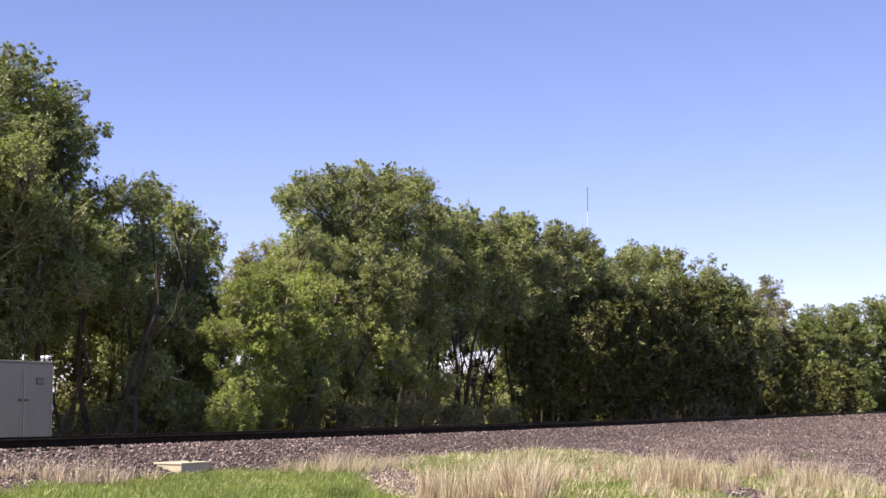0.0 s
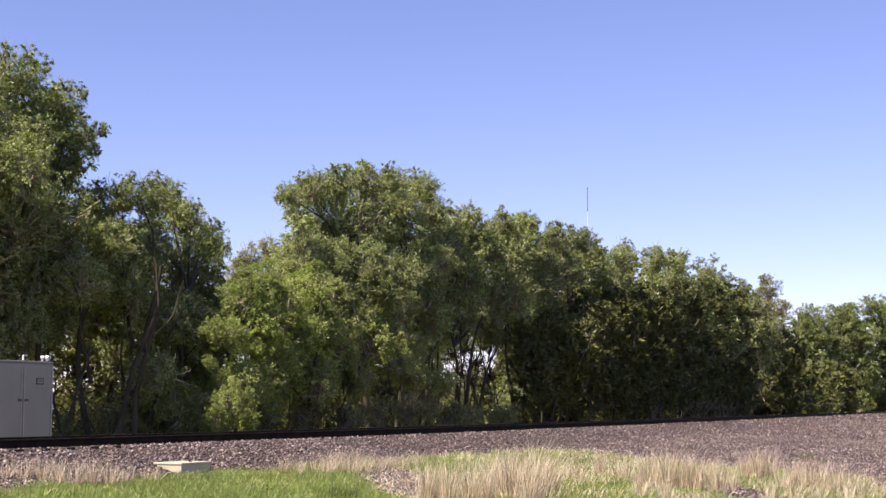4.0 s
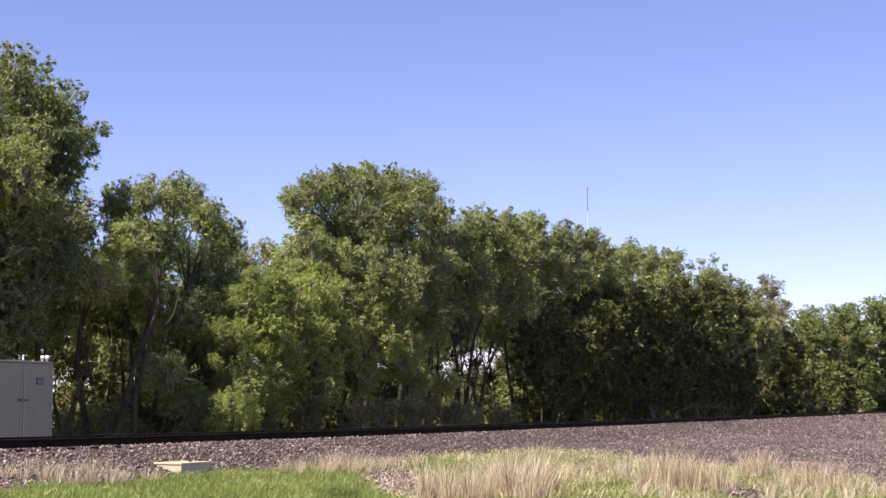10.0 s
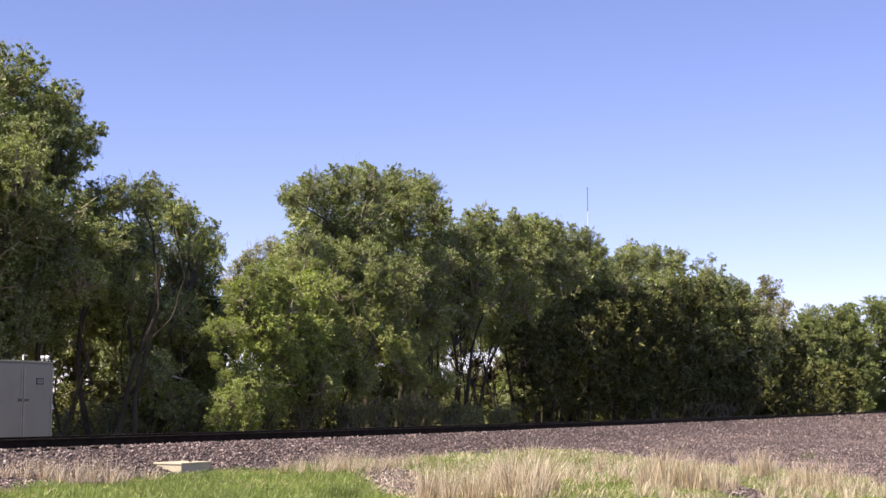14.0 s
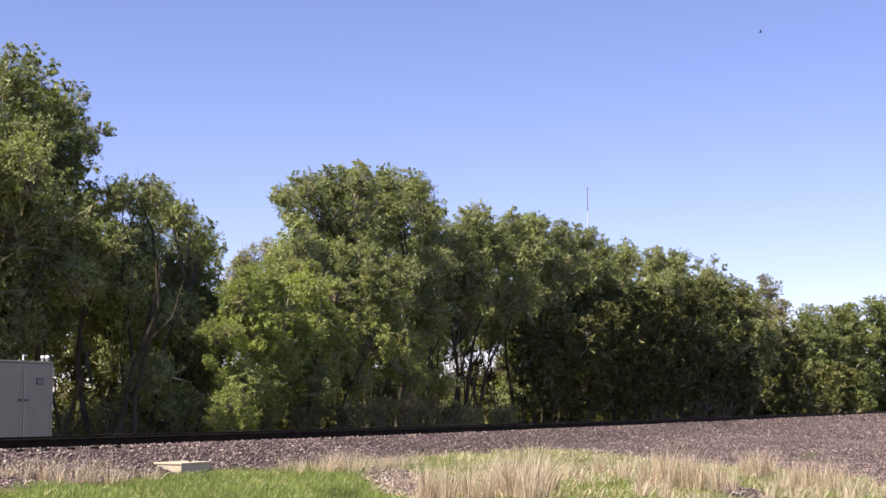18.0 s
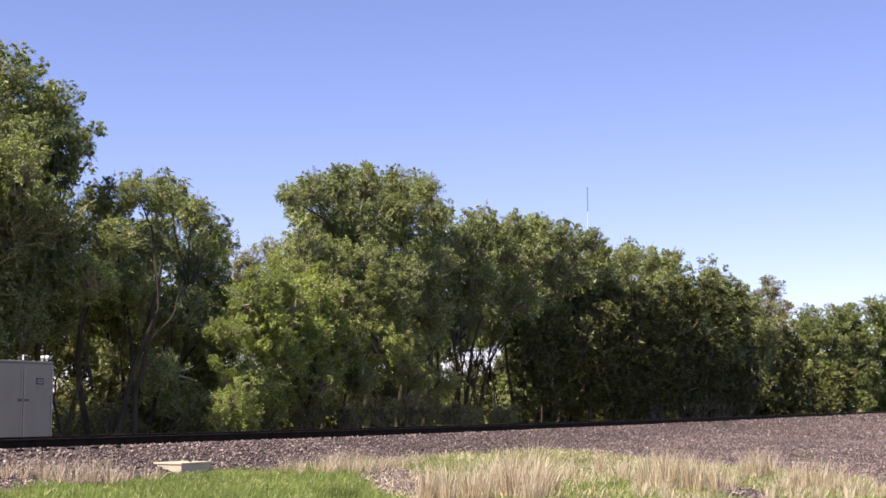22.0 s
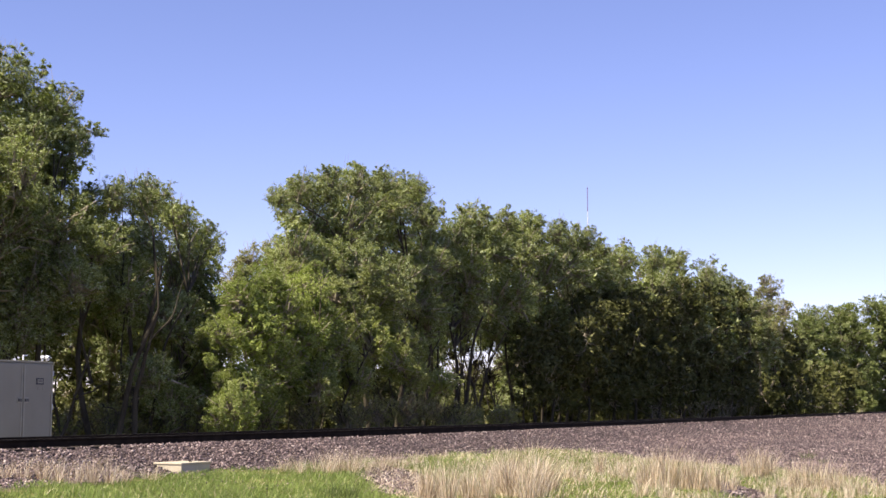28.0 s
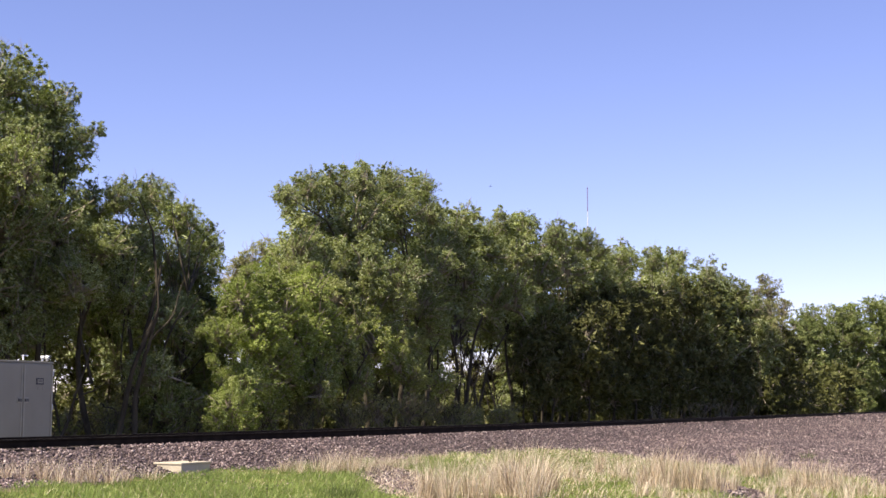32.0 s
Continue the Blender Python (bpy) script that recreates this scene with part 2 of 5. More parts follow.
# ---- railway ----
def build_track():
    track = tagged(new("railway_track"), "single railway track, rusty rails on dark wooden ties in pink ballast", "railway", kind="structure")
    prof = [(-0.037, 0.19), (-0.037, 0.163), (-0.02, 0.148), (-0.009, 0.135), (-0.009, 0.035), (-0.03, 0.022), (-0.075, 0.012), (-0.075, 0),
            (0.075, 0), (0.075, 0.012), (0.03, 0.022), (0.009, 0.035), (0.009, 0.135), (0.02, 0.148), (0.037, 0.163), (0.037, 0.19)]
    ys = np.concatenate([np.arange(-20, 130, 1.0), np.arange(130, 700, 10)])
    for side in (-0.7525, 0.7525):
        vs, k = [], len(prof)
        for y in ys:
            for q, z in prof:
                x, _ = beside(side + q, y)
                vs.append((float(x), float(y), 0.833 + z))
        fs, idx = [], []
        for i in range(len(ys) - 1):
            for j in range(k):
                fs.append((i * k + j, i * k + (j + 1) % k, (i + 1) * k + (j + 1) % k, (i + 1) * k + j))
                idx.append(1 if j == k - 1 else 0)
        child(new("rail", mesh_of("rail", vs, fs, [RUST, STEEL], idx)), track)
    tie = None
    for i, y in enumerate(np.arange(12, 128, 0.56)):
        x, _ = beside(0, y)
        m = pose(float(x), float(y), 0.775 + (0.03 if y < 28.8 else 0.0), 0, 0, -math.degrees(math.atan(slope(y))) + random.uniform(-1, 1))
        if tie is None:
            bm = box((2.6, 0.23, 0.17), (0, 0, -0.0155), 0.012)
            tie = part("tie", bm, TIE_WOOD, track, "", m)
        else:
            child(new("tie", tie.data), track, m)


build_track()


# ---- signal cabinet beyond the track ----
def build_cabinet():
    turn = -math.degrees(math.atan(0.44))
    cab = tagged(new("signal_cabinet"), "grey steel signal cabinet with two closed doors beside the track", "cabinet")
    cab.matrix_world = pose(-9.9, 34.78, 0.13, 0, 0, turn)  # local y runs along the track, local x faces it
    part("foundation", box((1.25, 2.2, 0.32), (-0.62, 0, 0.16), 0.02), CONCRETE, cab, "concrete foundation")
    part("body", box((1.16, 2.24, 2.2), (-0.62, 0, 1.4), 0.012), PAINT, cab)
    part("roof", box((1.2, 2.28, 0.05), (-0.62, 0, 2.525), 0.015), PAINT, cab, "flat roof with a turned-down rim")
    for s in (-1, 1):
        door = part("door", box((0.035, 1.035, 2.06), (-0.018, s * 0.545, 1.44), 0.008), PAINT, cab, "closed flush steel door", pose(0, 0, 0))
        part("handle", box((0.03, 0.12, 0.07), (0.03, s * 0.12, 1.62), 0.008), GREY, door, "dark grey latch handle")
        part("handle_plate", box((0.012, 0.16, 0.13), (0.006, s * 0.12, 1.62), 0.004), STRIP, door)
        part("edge_strip", box((0.012, 0.055, 2.04), (0.006, s * 0.04, 1.44), 0.004), STRIP, door)
        part("hinge_strip", box((0.02, 0.05, 2.04), (0.006, s * 1.05, 1.44), 0.004), STRIP, door)
        for z in (0.6, 1.4, 2.2):
            part("hinge", rod(0.016, 0.016, 0.12), METAL, door, "", pose(0.012, s * 1.075, z))
    sign = part("label_plate", box((0.008, 0.26, 0.15), (0.006, 0.6, 2.07), 0.002), DARK, cab, "small dark framed notice on the door")
    part("notice_field", box((0.006, 0.2, 0.1), (0.011, 0.6, 2.07), 0.001), PAINT, sign, "pale notice field")
    part("text_bar", box((0.004, 0.14, 0.018), (0.016, 0.6, 2.075), 0.001), DARK, sign, "dark illegible line")
    for i in range(3):
        part("faint_mark", box((0.004, 0.02, 0.06), (0.004, 0.53 + i * 0.09, 1.9), 0.001), STRIP, cab, "faint sticker remnant")
    for y, r in ((0.8, 0.038), (0.97, 0.047)):
        lamp = part("vent", rod(0.03, 0.03, 0.07), METAL, cab, "", pose(-0.1, y, 2.565))
        part("vent_hood", rod(r, r * 0.85, 0.09, 14), WHITE, lamp, "white round vent hood", pose(-0.03, 0, 0.09, 0, 90, 0))
        if r < 0.05:
            part("vent_hole", rod(0.02, 0.02, 0.012), DARK, lamp, "", pose(0.055, 0, 0.08, 0, 90, 0))
    post = part("bracket_post", box((0.03, 0.03, 0.13), (-0.1, 0.1, 2.63), 0.004), WHITE, cab, "small white bracket")
    part("bracket_arm", box((0.03, 0.13, 0.03), (-0.1, 0.16, 2.68), 0.004), WHITE, post)


build_cabinet()


def build_pad():
    pad = tagged(new("cable_pit"), "low pale concrete cable pit with a flat lid beside ballast", "concrete box")
    pad.matrix_world = pose(-4.70, 26.76, 0.405, 0, 0, -math.degrees(math.atan(0.51)))
    part("wall", box((0.6, 0.85, 0.17), (0, 0, 0.085), 0.012), CONCRETE, pad)
    part("lid", box((0.63, 0.88, 0.035), (0, 0, 0.185), 0.01), CONCRETE, pad, "pale concrete lid")
    part("lifting_eye", rod(0.035, 0.03, 0.02), TIE_WOOD, pad, "dark lifting eye", pose(0.1, 0.1, 0.2))


build_pad()


def build_mast():
    mast = tagged(new("radio_mast"), "thin distant radio mast painted in red and white bands", "mast")
    mast.matrix_world = pose(119.1, 1200, 0)
    for i in range(9):
        bm = bmesh.new()
        w = 0.3
        for k in range(3):
            a = 2 * math.pi * k / 3
            bmesh.ops.create_cone(bm, cap_ends=True, segments=6, radius1=0.13, radius2=0.13, depth=20.2, matrix=Matrix.Translation((w * math.cos(a), w * math.sin(a), 10.1)))
        for z in range(10):
            bmesh.ops.create_cone(bm, cap_ends=True, segments=3, radius1=w, radius2=w, depth=0.25, matrix=Matrix.Translation((0, 0, 1 + 2 * z)))
        part("mast_section", bm, (MAST_RED, WHITE)[i % 2], mast, ("red", "white")[i % 2] + " painted lattice section", pose(0, 0, 20.2 * i))
    part("antenna", rod(0.14, 0.08, 1.4), METAL, mast, "", pose(0, 0, 181.8))


build_mast()


# ---- trees ----
def leaf_cloud(rng, clusters, each, size, lift=0.5, hollow=0.3, length=0.2):
    """Leaves of a bough of radius 1: sprays of small leaves along drooping twiglets, gathered in lumps with gaps between."""
    ends = rng.normal(size=(clusters, 3))
    ends /= np.linalg.norm(ends, axis=1, keepdims=True)
    lumps = rng.normal(size=(8, 3))
    lumps /= np.linalg.norm(lumps, axis=1, keepdims=True)
    reach = 0.58 + 0.52 * np.max(ends @ lumps.T, axis=1) ** 3
    reach[rng.uniform(size=clusters) < 0.1] *= 1.16
    ends = ends * (reach * rng.uniform(hollow, 1.0, clusters) ** 0.6)[:, None]
    n = clusters * each
    c = np.repeat(ends, each, 0)
    out = c / (np.linalg.norm(c, axis=1, keepdims=True) + 1e-6)
    spray = ends / (np.linalg.norm(ends, axis=1, keepdims=True) + 1e-6) * 0.8 + rng.normal(size=(clusters, 3)) * 0.55 + np.array([0.25, 0, 0.2])
    spray /= np.linalg.norm(spray, axis=1, keepdims=True)
    spray = np.repeat(spray, each, 0)
    t = rng.uniform(-1, 1, (n, 1))
    long = np.repeat(rng.uniform(0.6, 1.3, clusters), each)[:, None] * length
    spread = np.repeat(rng.uniform(0.02, 0.05, clusters), each)[:, None] * (1.3 - 0.55 * t)
    pos = c + rng.normal(size=(n, 3)) * spread + spray * t * long - np.array([[0, 0, 1]]) * (t + 1) ** 2 * long * 0.16
    up = rng.normal(size=(n, 3)) * 0.55 + out * 0.55 + np.array([0, 0, lift])
    up /= np.linalg.norm(up, axis=1, keepdims=True)
    d = rng.normal(size=(n, 3)) * 0.75 + spray * 0.9 + np.array([0, 0, -0.35])
    d -= up * (d * up).sum(1, keepdims=True)
    d /= np.linalg.norm(d, axis=1, keepdims=True) + 1e-6
    w = np.cross(d, up)
    L = size * rng.uniform(0.6, 1.35, (n, 1))
    v = np.stack([pos - w * L * 0.24, pos + w * L * 0.24 + up * L * 0.1, pos + d * L], 1).reshape(-1, 3)
    f = np.arange(n * 3).reshape(n, 3)
    return v, f, ends


def bough_mesh(name, seed, clusters, each, size, mat, twigs=18, wood=TWIG, thick=1.0, lift=0.5):
    rng = np.random.default_rng(seed)
    v, f, ends = leaf_cloud(rng, clusters, each, size, lift)
    root = np.array([0.0, 0.0, -0.75])
    tv, tf = [], []
    for e in ends[:twigs]:
        mid = root * 0.45 + e * 0.45 + rng.normal(size=3) * 0.08
        late = mid * 0.4 + e * 0.65 + rng.normal(size=3) * 0.05
        k = thick * rng.uniform(0.6, 1.3)
        start = root * rng.uniform(0.0, 0.95) + rng.normal(size=3) * 0.07
        a, b = tube([tuple(start), tuple(mid), tuple(late), tuple(e * 1.22)], [0.034 * k, 0.024 * k, 0.016 * k, 0.006 * k], 3)
        o = len(tv)
        tv += [tuple(q) for q in a]
        tf += [(o + q[i], o + q[j], o + q[k2]) for q in b for i, j, k2 in ((0, 1, 2), (0, 2, 3))]
    verts = np.concatenate([v, np.array(tv)])
    faces = np.concatenate([f, np.array(tf) + len(v)])
    idx = np.concatenate([np.zeros(len(f)), np.ones(len(tf))])
    return big_mesh(name, verts, faces, [mat, wood], idx)


BOUGHS = {
    "elm": [bough_mesh("bough", 10 + i, 160, 50, 0.072, ELM, 44, thick=1.6) for i in range(7)],
    "fine": [bough_mesh("bough", 20 + i, 170, 52, 0.066, ELM, 52, thick=1.6) for i in range(5)],
    "inner": [bough_mesh("bough", 40 + i, 70, 22, 0.135, ELM, 8) for i in range(4)],
    "young": [bough_mesh("bough", 30 + i, 140, 44, 0.082, YOUNG, 44, thick=1.6) for i in range(5)],
    "pale": [bough_mesh("bough", 35 + i, 140, 44, 0.082, PALE_ELM, 50, thick=1.6) for i in range(4)],
    "back": [bough_mesh("bough", 50 + i, 65, 26, 0.15, OLIVE_LEAF) for i in range(3)],
    "shaded": [bough_mesh("bough", 80 + i, 52, 20, 0.2, SHADED_LEAF, 12, lift=-0.1) for i in range(4)],
    "sprig": [bough_mesh("sprig", 90 + i, 24, 34, 0.2, ELM, 10) for i in range(5)],
    "sparse": [bough_mesh("bough", 60 + i, 80, 30, 0.1, DRY_LEAF, 60) for i in range(3)],
    "bare": [bough_mesh("bough", 65 + i, 80, 4, 0.1, DRY_LEAF, 70, BARK, 1.5) for i in range(3)],
    "far": [bough_mesh("bough", 70 + i, 90, 40, 0.1, FAR_LEAF) for i in range(4)],
}
LABELS = {
    "elm": ("tall leafy green elm with dark leaning trunks beside the railway", "tree"),
    "young": ("bright yellow-green young bushy elm with low branches", "tree"),
    "back": ("pale green tree standing behind the row", "tree"),
    "shaded": ("low green tree in the row, leaves coloured dark as in shade", "tree"),
    "sparse": ("thin, half-bare pointed tree with greyish leaves", "tree"),
    "bare": ("thin dark nearly leafless tree with a net of twigs", "tree"),
    "far": ("distant sunlit green tree at the end of the row", "tree"),
}
SWAYING = []
TREE_RNG = random.Random(7)


def branch(t, foot, bend, tip, r0, r1):
    """A curved limb of the tree t from foot over bend to tip, all in the tree's space."""
    foot, bend, tip = Vector(foot), Vector(bend), Vector(tip)
    pts = []
    for i in range(9):
        f = i / 8
        wob = Vector((math.sin(f * 9 + foot.x * 5), 0, math.sin(f * 7 + tip.x * 3))) * 0.05 * f * (1 - f) * 4
        pts.append(foot * (1 - f) ** 2 + bend * 2 * f * (1 - f) + tip * f * f + wob)
    vs, fs = tube(pts, [r0 + (r1 - r0) * i / 8 for i in range(9)], 7)
    child(new("limb", mesh_of("limb", vs, fs, [BARK], smooth=True)), t)


def tree(at, sort, stems, crown, sway=(), inner=()):
    """A tree at its base: stems as (x, y at the foot, x, y, z at the top, radius), outer and inner boughs as (x, y, z, radius)."""
    r = TREE_RNG
    label, cat = LABELS[sort]
    t = tagged(new("tree"), label, cat, "trees along the track")
    t.matrix_world = pose(*at)
    if sort == "shaded":  # dark stand-ins for shaded foliage; they stay below the elms' crowns
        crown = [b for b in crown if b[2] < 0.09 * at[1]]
    tops = []
    extra = []
    if sort in ("elm", "young", "shaded"):  # thin suckers round the main stems
        for x0, y0, x1, y1, z1, rad in stems:
            for i in range(1):
                dx, dy = r.uniform(-0.9, 0.9), r.uniform(-0.5, 0.9)
                extra.append((x0 + dx, y0 + dy, x1 + dx * 1.6 + r.uniform(-0.4, 0.4), y1 + dy, z1 * r.uniform(0.7, 1.0), rad * r.uniform(0.3, 0.55)))
    for x0, y0, x1, y1, z1, rad in list(stems) + extra:
        pts, n = [], 9
        bend, turn, sway_x = r.uniform(-0.4, 0.4), r.uniform(0, 6), r.uniform(0.08, 0.2)
        for i in range(n):
            f = i / (n - 1)
            side = math.sin(f * math.pi) * bend + sway_x * math.sin(f * 7 + turn) * f
            pts.append((x0 + (x1 - x0) * f ** 1.2 + side, y0 + (y1 - y0) * f + side * 0.6, -0.25 + (z1 + 0.25) * f))
        vs, fs = tube(pts, [rad * (1.35 if i == 0 else 1.0 - 0.62 * i / (n - 1)) for i in range(n)], 8)
        trunk = child(new("trunk", mesh_of("trunk", vs, fs, [BARK], smooth=True)), t)
        tops.append((pts, rad))
    top_z = max(b[2] for b in crown)
    low_z = min(b[2] for b in crown)
    for i, (bx, by, bz, br) in enumerate(list(crown) + list(inner)):
        small = br < 0.019 * at[1] ** 0.75 and sort == "elm"
        if not small:
            # a limb from the nearest stem to the bough
            pts, rad = min(tops, key=lambda q: math.hypot(q[0][5][0] - bx, q[0][5][1] - by))
            k = max(1, min(7, int(8 * (bz - br) / max(1.0, pts[-1][2]))))
            p0, p2 = Vector(pts[k]), Vector((bx, by, bz - br * 0.2))
            p1 = p0.lerp(p2, 0.5) + Vector((r.uniform(-0.2, 0.2), r.uniform(-0.2, 0.2), 0.12 * (p2 - p0).length))
            vs, fs = tube([p0, p1, p2], [rad * 0.4, rad * 0.26, rad * 0.1], 5)
            child(new("limb", mesh_of("limb", vs, fs, [BARK], smooth=True)), t)
        kind = sort
        if sort == "elm":
            kind = "inner" if i >= len(crown) else "sprig" if small else "fine" if br > 0.8 and at[1] < 66 else "elm"
        if sort == "young" and bx + r.uniform(-1.6, 0.8) > 0.4:
            kind = "sparse" if bz < 1.8 else "pale"
        ob = child(new("bough", r.choice(BOUGHS[kind])), t)
        s = br * (1.3 if small else 1.06 if bz > top_z * 0.72 else 1.2)
        ob.scale = (s * r.uniform(0.95, 1.15), s * r.uniform(0.95, 1.15), s * r.uniform(0.9, 1.08))
        base = pose(bx, by, bz, r.uniform(-25, 25), r.uniform(-25, 25), r.uniform(0, 360))
        ob.matrix_basis = base @ Matrix.Diagonal((*ob.scale, 1))
        if sort in ("elm", "sparse") and bz > top_z - 1.4 * br and r.random() < 0.65:
            for q in range(4):  # bare twigs that stand out of the crown
                lx, ly = r.uniform(-0.5, 0.5), r.uniform(-0.3, 0.3)
                tip = Vector((lx, ly, r.uniform(1.0, 1.45)))
                foot = Vector((lx * 0.4, ly * 0.4, 0.55))
                vs, fs = tube([foot, foot.lerp(tip, 0.55) + Vector((r.uniform(-0.12, 0.12), 0, 0)), tip], [0.013, 0.01, 0.004], 4)
                tw = child(new("bare_twig", mesh_of("bare_twig", vs, fs, [TWIG])), ob)
                tw.rotation_euler = base.to_euler().to_matrix().inverted().to_euler()
        w = 0.32 + 0.68 * max(0.0, (bz - low_z) / max(0.5, top_z - low_z))
        SWAYING.append((ob, base, w, r.uniform(0, 6.28), r.uniform(1.7, 2.9), at[1], sway))
    return t


BIG_ELM = tree((-12.77, 44.25, 0.09), 'elm',
     [(0.0, 0.0, -0.54, 0.0, 8.17, 0.2), (-0.71, -1.5, -1.27, -1.5, 8.45, 0.22), (0.49, 1.0, 0.96, 1.0, 6.73, 0.12)],
     [(-1.22, -1.85, 10.24, 1.3), (-1.03, 1.88, 11.93, 0.92), (-0.18, 3.5, 11.34, 0.92), (0.46, 5.36, 10.68, 0.65), (-0.43, 1.22, 9.97, 1.08), (-1.71, 0.97, 8.5, 1.39), (-0.17, 3.3, 9.42, 1.06), (-0.03, -1.02, 7.0, 1.25), (0.83, 1.12, 7.28, 1.01), (-0.65, -1.56, 5.44, 1.31), (0.32, 0.28, 5.44, 1.11), (-0.6, 1.54, 3.96, 1.02), (-1.01, -1.78, 3.62, 1.22), (0.12, 2.78, 4.21, 0.72), (1.38, 0.49, 5.8, 0.6), (-0.29, 0.79, 12.49, 0.31), (0.46, 0.49, 11.97, 0.26), (0.48, 2.89, 11.93, 0.29), (0.77, 3.75, 11.81, 0.22), (1.2, 4.52, 10.82, 0.28), (1.34, 5.05, 10.84, 0.17), (1.03, 4.04, 10.08, 0.26), (1.14, 2.71, 9.28, 0.22), (-0.8, 0.4, 12.52, 0.27), (0.6, -2.6, 8.2, 1.0), (-0.4, -2.8, 8.5, 1.1)],
     [3, -3, 3, -8, 0, -13, -3, 0, 3, 16, 10, 10, 10, 3, 0, 5, 18, 0, -8, 0, 0, -11, -21, 3, 3, 3, 0, -5, -5, -3, -4, -7, -27, -31, -31, -31, 10, 16, 10, 3, 3, 3, 0, -3, -11, -8, 3, -8, -31, -21, 8, 0, 8, 5, -9, -3, -18, -5, 8, 5, -5, -18, -18, -8, -16], [(-1.55, 1.28, 11.23, 1.27), (-0.57, 2.52, 11.49, 1.01), (-0.72, 3.82, 10.82, 1.14), (0.48, 3.11, 10.65, 0.84), (-0.54, 3.1, 9.74, 1.2), (-1.26, 1.27, 7.81, 1.49), (0.36, 3.47, 9.78, 0.93), (-0.48, 3.15, 7.42, 1.33), (0.44, 3.38, 6.71, 0.94), (-0.99, 2.09, 5.58, 1.42), (-0.13, 4.06, 5.85, 1.02), (-0.66, 3.66, 4.05, 0.99), (-1.01, 0.47, 3.71, 1.26), (-0.23, 3.18, 4.85, 1.05), (0.39, 3.06, 5.02, 0.75), (-2.77, 2.88, 10.95, 1.52), (-1.5, 8.37, 12.05, 1.06), (-1.88, 6.25, 10.63, 1.26), (-1.5, 8.23, 9.95, 1.23), (-1.17, 8.75, 7.96, 1.24), (-1.84, 8.07, 5.84, 1.37), (-2.98, 4.31, 3.66, 1.47), (-0.17, 6.59, 6.11, 0.72)])
FORKED_ELM = tree((-10.87, 46.25, 0.1), 'elm',
     [(0.0, 0.0, -0.29, 0.0, 6.31, 0.12), (0.65, 1.25, 1.53, 1.25, 6.07, 0.14), (0.78, 1.75, 0.14, 1.75, 5.93, 0.1), (1.51, 3.25, 2.0, 3.25, 6.07, 0.08)],
     [(-0.33, 1.91, 8.29, 0.67), (0.95, 1.11, 8.42, 0.62), (1.31, 4.89, 9.05, 0.71), (1.87, 7.19, 8.55, 0.78), (2.42, 8.46, 7.72, 0.76), (0.62, -0.14, 6.83, 0.92), (1.11, 4.24, 7.34, 1.07), (2.08, 6.15, 6.54, 1.05), (0.46, -2.32, 5.38, 0.81), (0.75, 1.95, 5.39, 0.96), (1.91, 3.34, 4.73, 1.11), (2.63, 7.34, 5.41, 0.78), (2.05, 6.71, 3.32, 1.06), (1.92, 0.49, 2.75, 0.81), (2.75, 5.58, 2.1, 0.8), (2.36, 1.68, 1.6, 0.74), (2.81, 4.65, 3.6, 0.7), (3.03, 6.18, 4.21, 0.6), (-0.05, 1.83, 8.9, 0.24), (0.92, 1.5, 9.0, 0.24), (1.58, 3.1, 9.33, 0.27), (1.98, 4.13, 9.14, 0.21), (2.62, 4.83, 8.6, 0.24), (2.97, 7.11, 8.25, 0.25), (3.25, 7.85, 7.54, 0.21), (-0.09, -0.3, 8.43, 0.21)],
     [-66, -50, 6, 14, 2, 9, -26, -58, -42, -8, -7, 6, 9, -10, 18, 22, -14, 18, 18, 18, 34, 6, -14, -18, -37, -66, -66, -66, -62, -58, -34, -11, -18, 2, -14, -42, -66, -66, -58, -66, -65, -37, 22, 14, -14, 2, 34, 25, 18, -62, -50, -66, -66, -66, -66, -66, -66, -66, -66, -66, -66, -66, -66, -66, -66], [(0.13, 2.38, 8.37, 0.72), (0.95, 3.85, 8.74, 0.74), (1.35, 7.34, 8.87, 0.84), (2.07, 8.28, 8.07, 0.85), (2.36, 6.6, 6.92, 0.98), (-0.52, 3.84, 7.81, 0.93), (0.67, 2.88, 7.06, 1.11), (2.11, 8.28, 5.98, 1.04), (-0.23, 3.45, 5.58, 1.05), (0.65, 6.13, 5.2, 1.22), (1.92, 7.31, 5.07, 1.09), (2.66, 7.89, 4.75, 0.78), (2.07, 7.95, 3.43, 1.01), (1.37, 6.81, 3.0, 1.09), (2.1, 6.28, 1.73, 0.89), (1.34, 5.43, 2.12, 0.93), (2.47, 8.33, 3.91, 0.76), (2.2, 8.61, 3.74, 0.95), (-1.49, 6.92, 8.7, 0.77), (0.24, 10.65, 9.59, 0.83), (1.66, 13.4, 7.95, 0.87), (-0.1, 10.58, 7.76, 1.26), (-1.83, 7.34, 5.94, 1.04), (0.95, 8.71, 4.78, 1.29)])
tree((-10.48, 83.25, 0.07), 'sparse',
     [(0.0, 0.0, 0.08, 0.0, 7.91, 0.1)],
     [(-0.64, 0.38, 9.82, 1.03), (0.72, -0.22, 10.41, 0.89), (-1.37, -0.07, 8.87, 1.15), (0.96, 5.05, 10.08, 1.22), (-0.2, 0.96, 8.31, 1.3)],
     [])
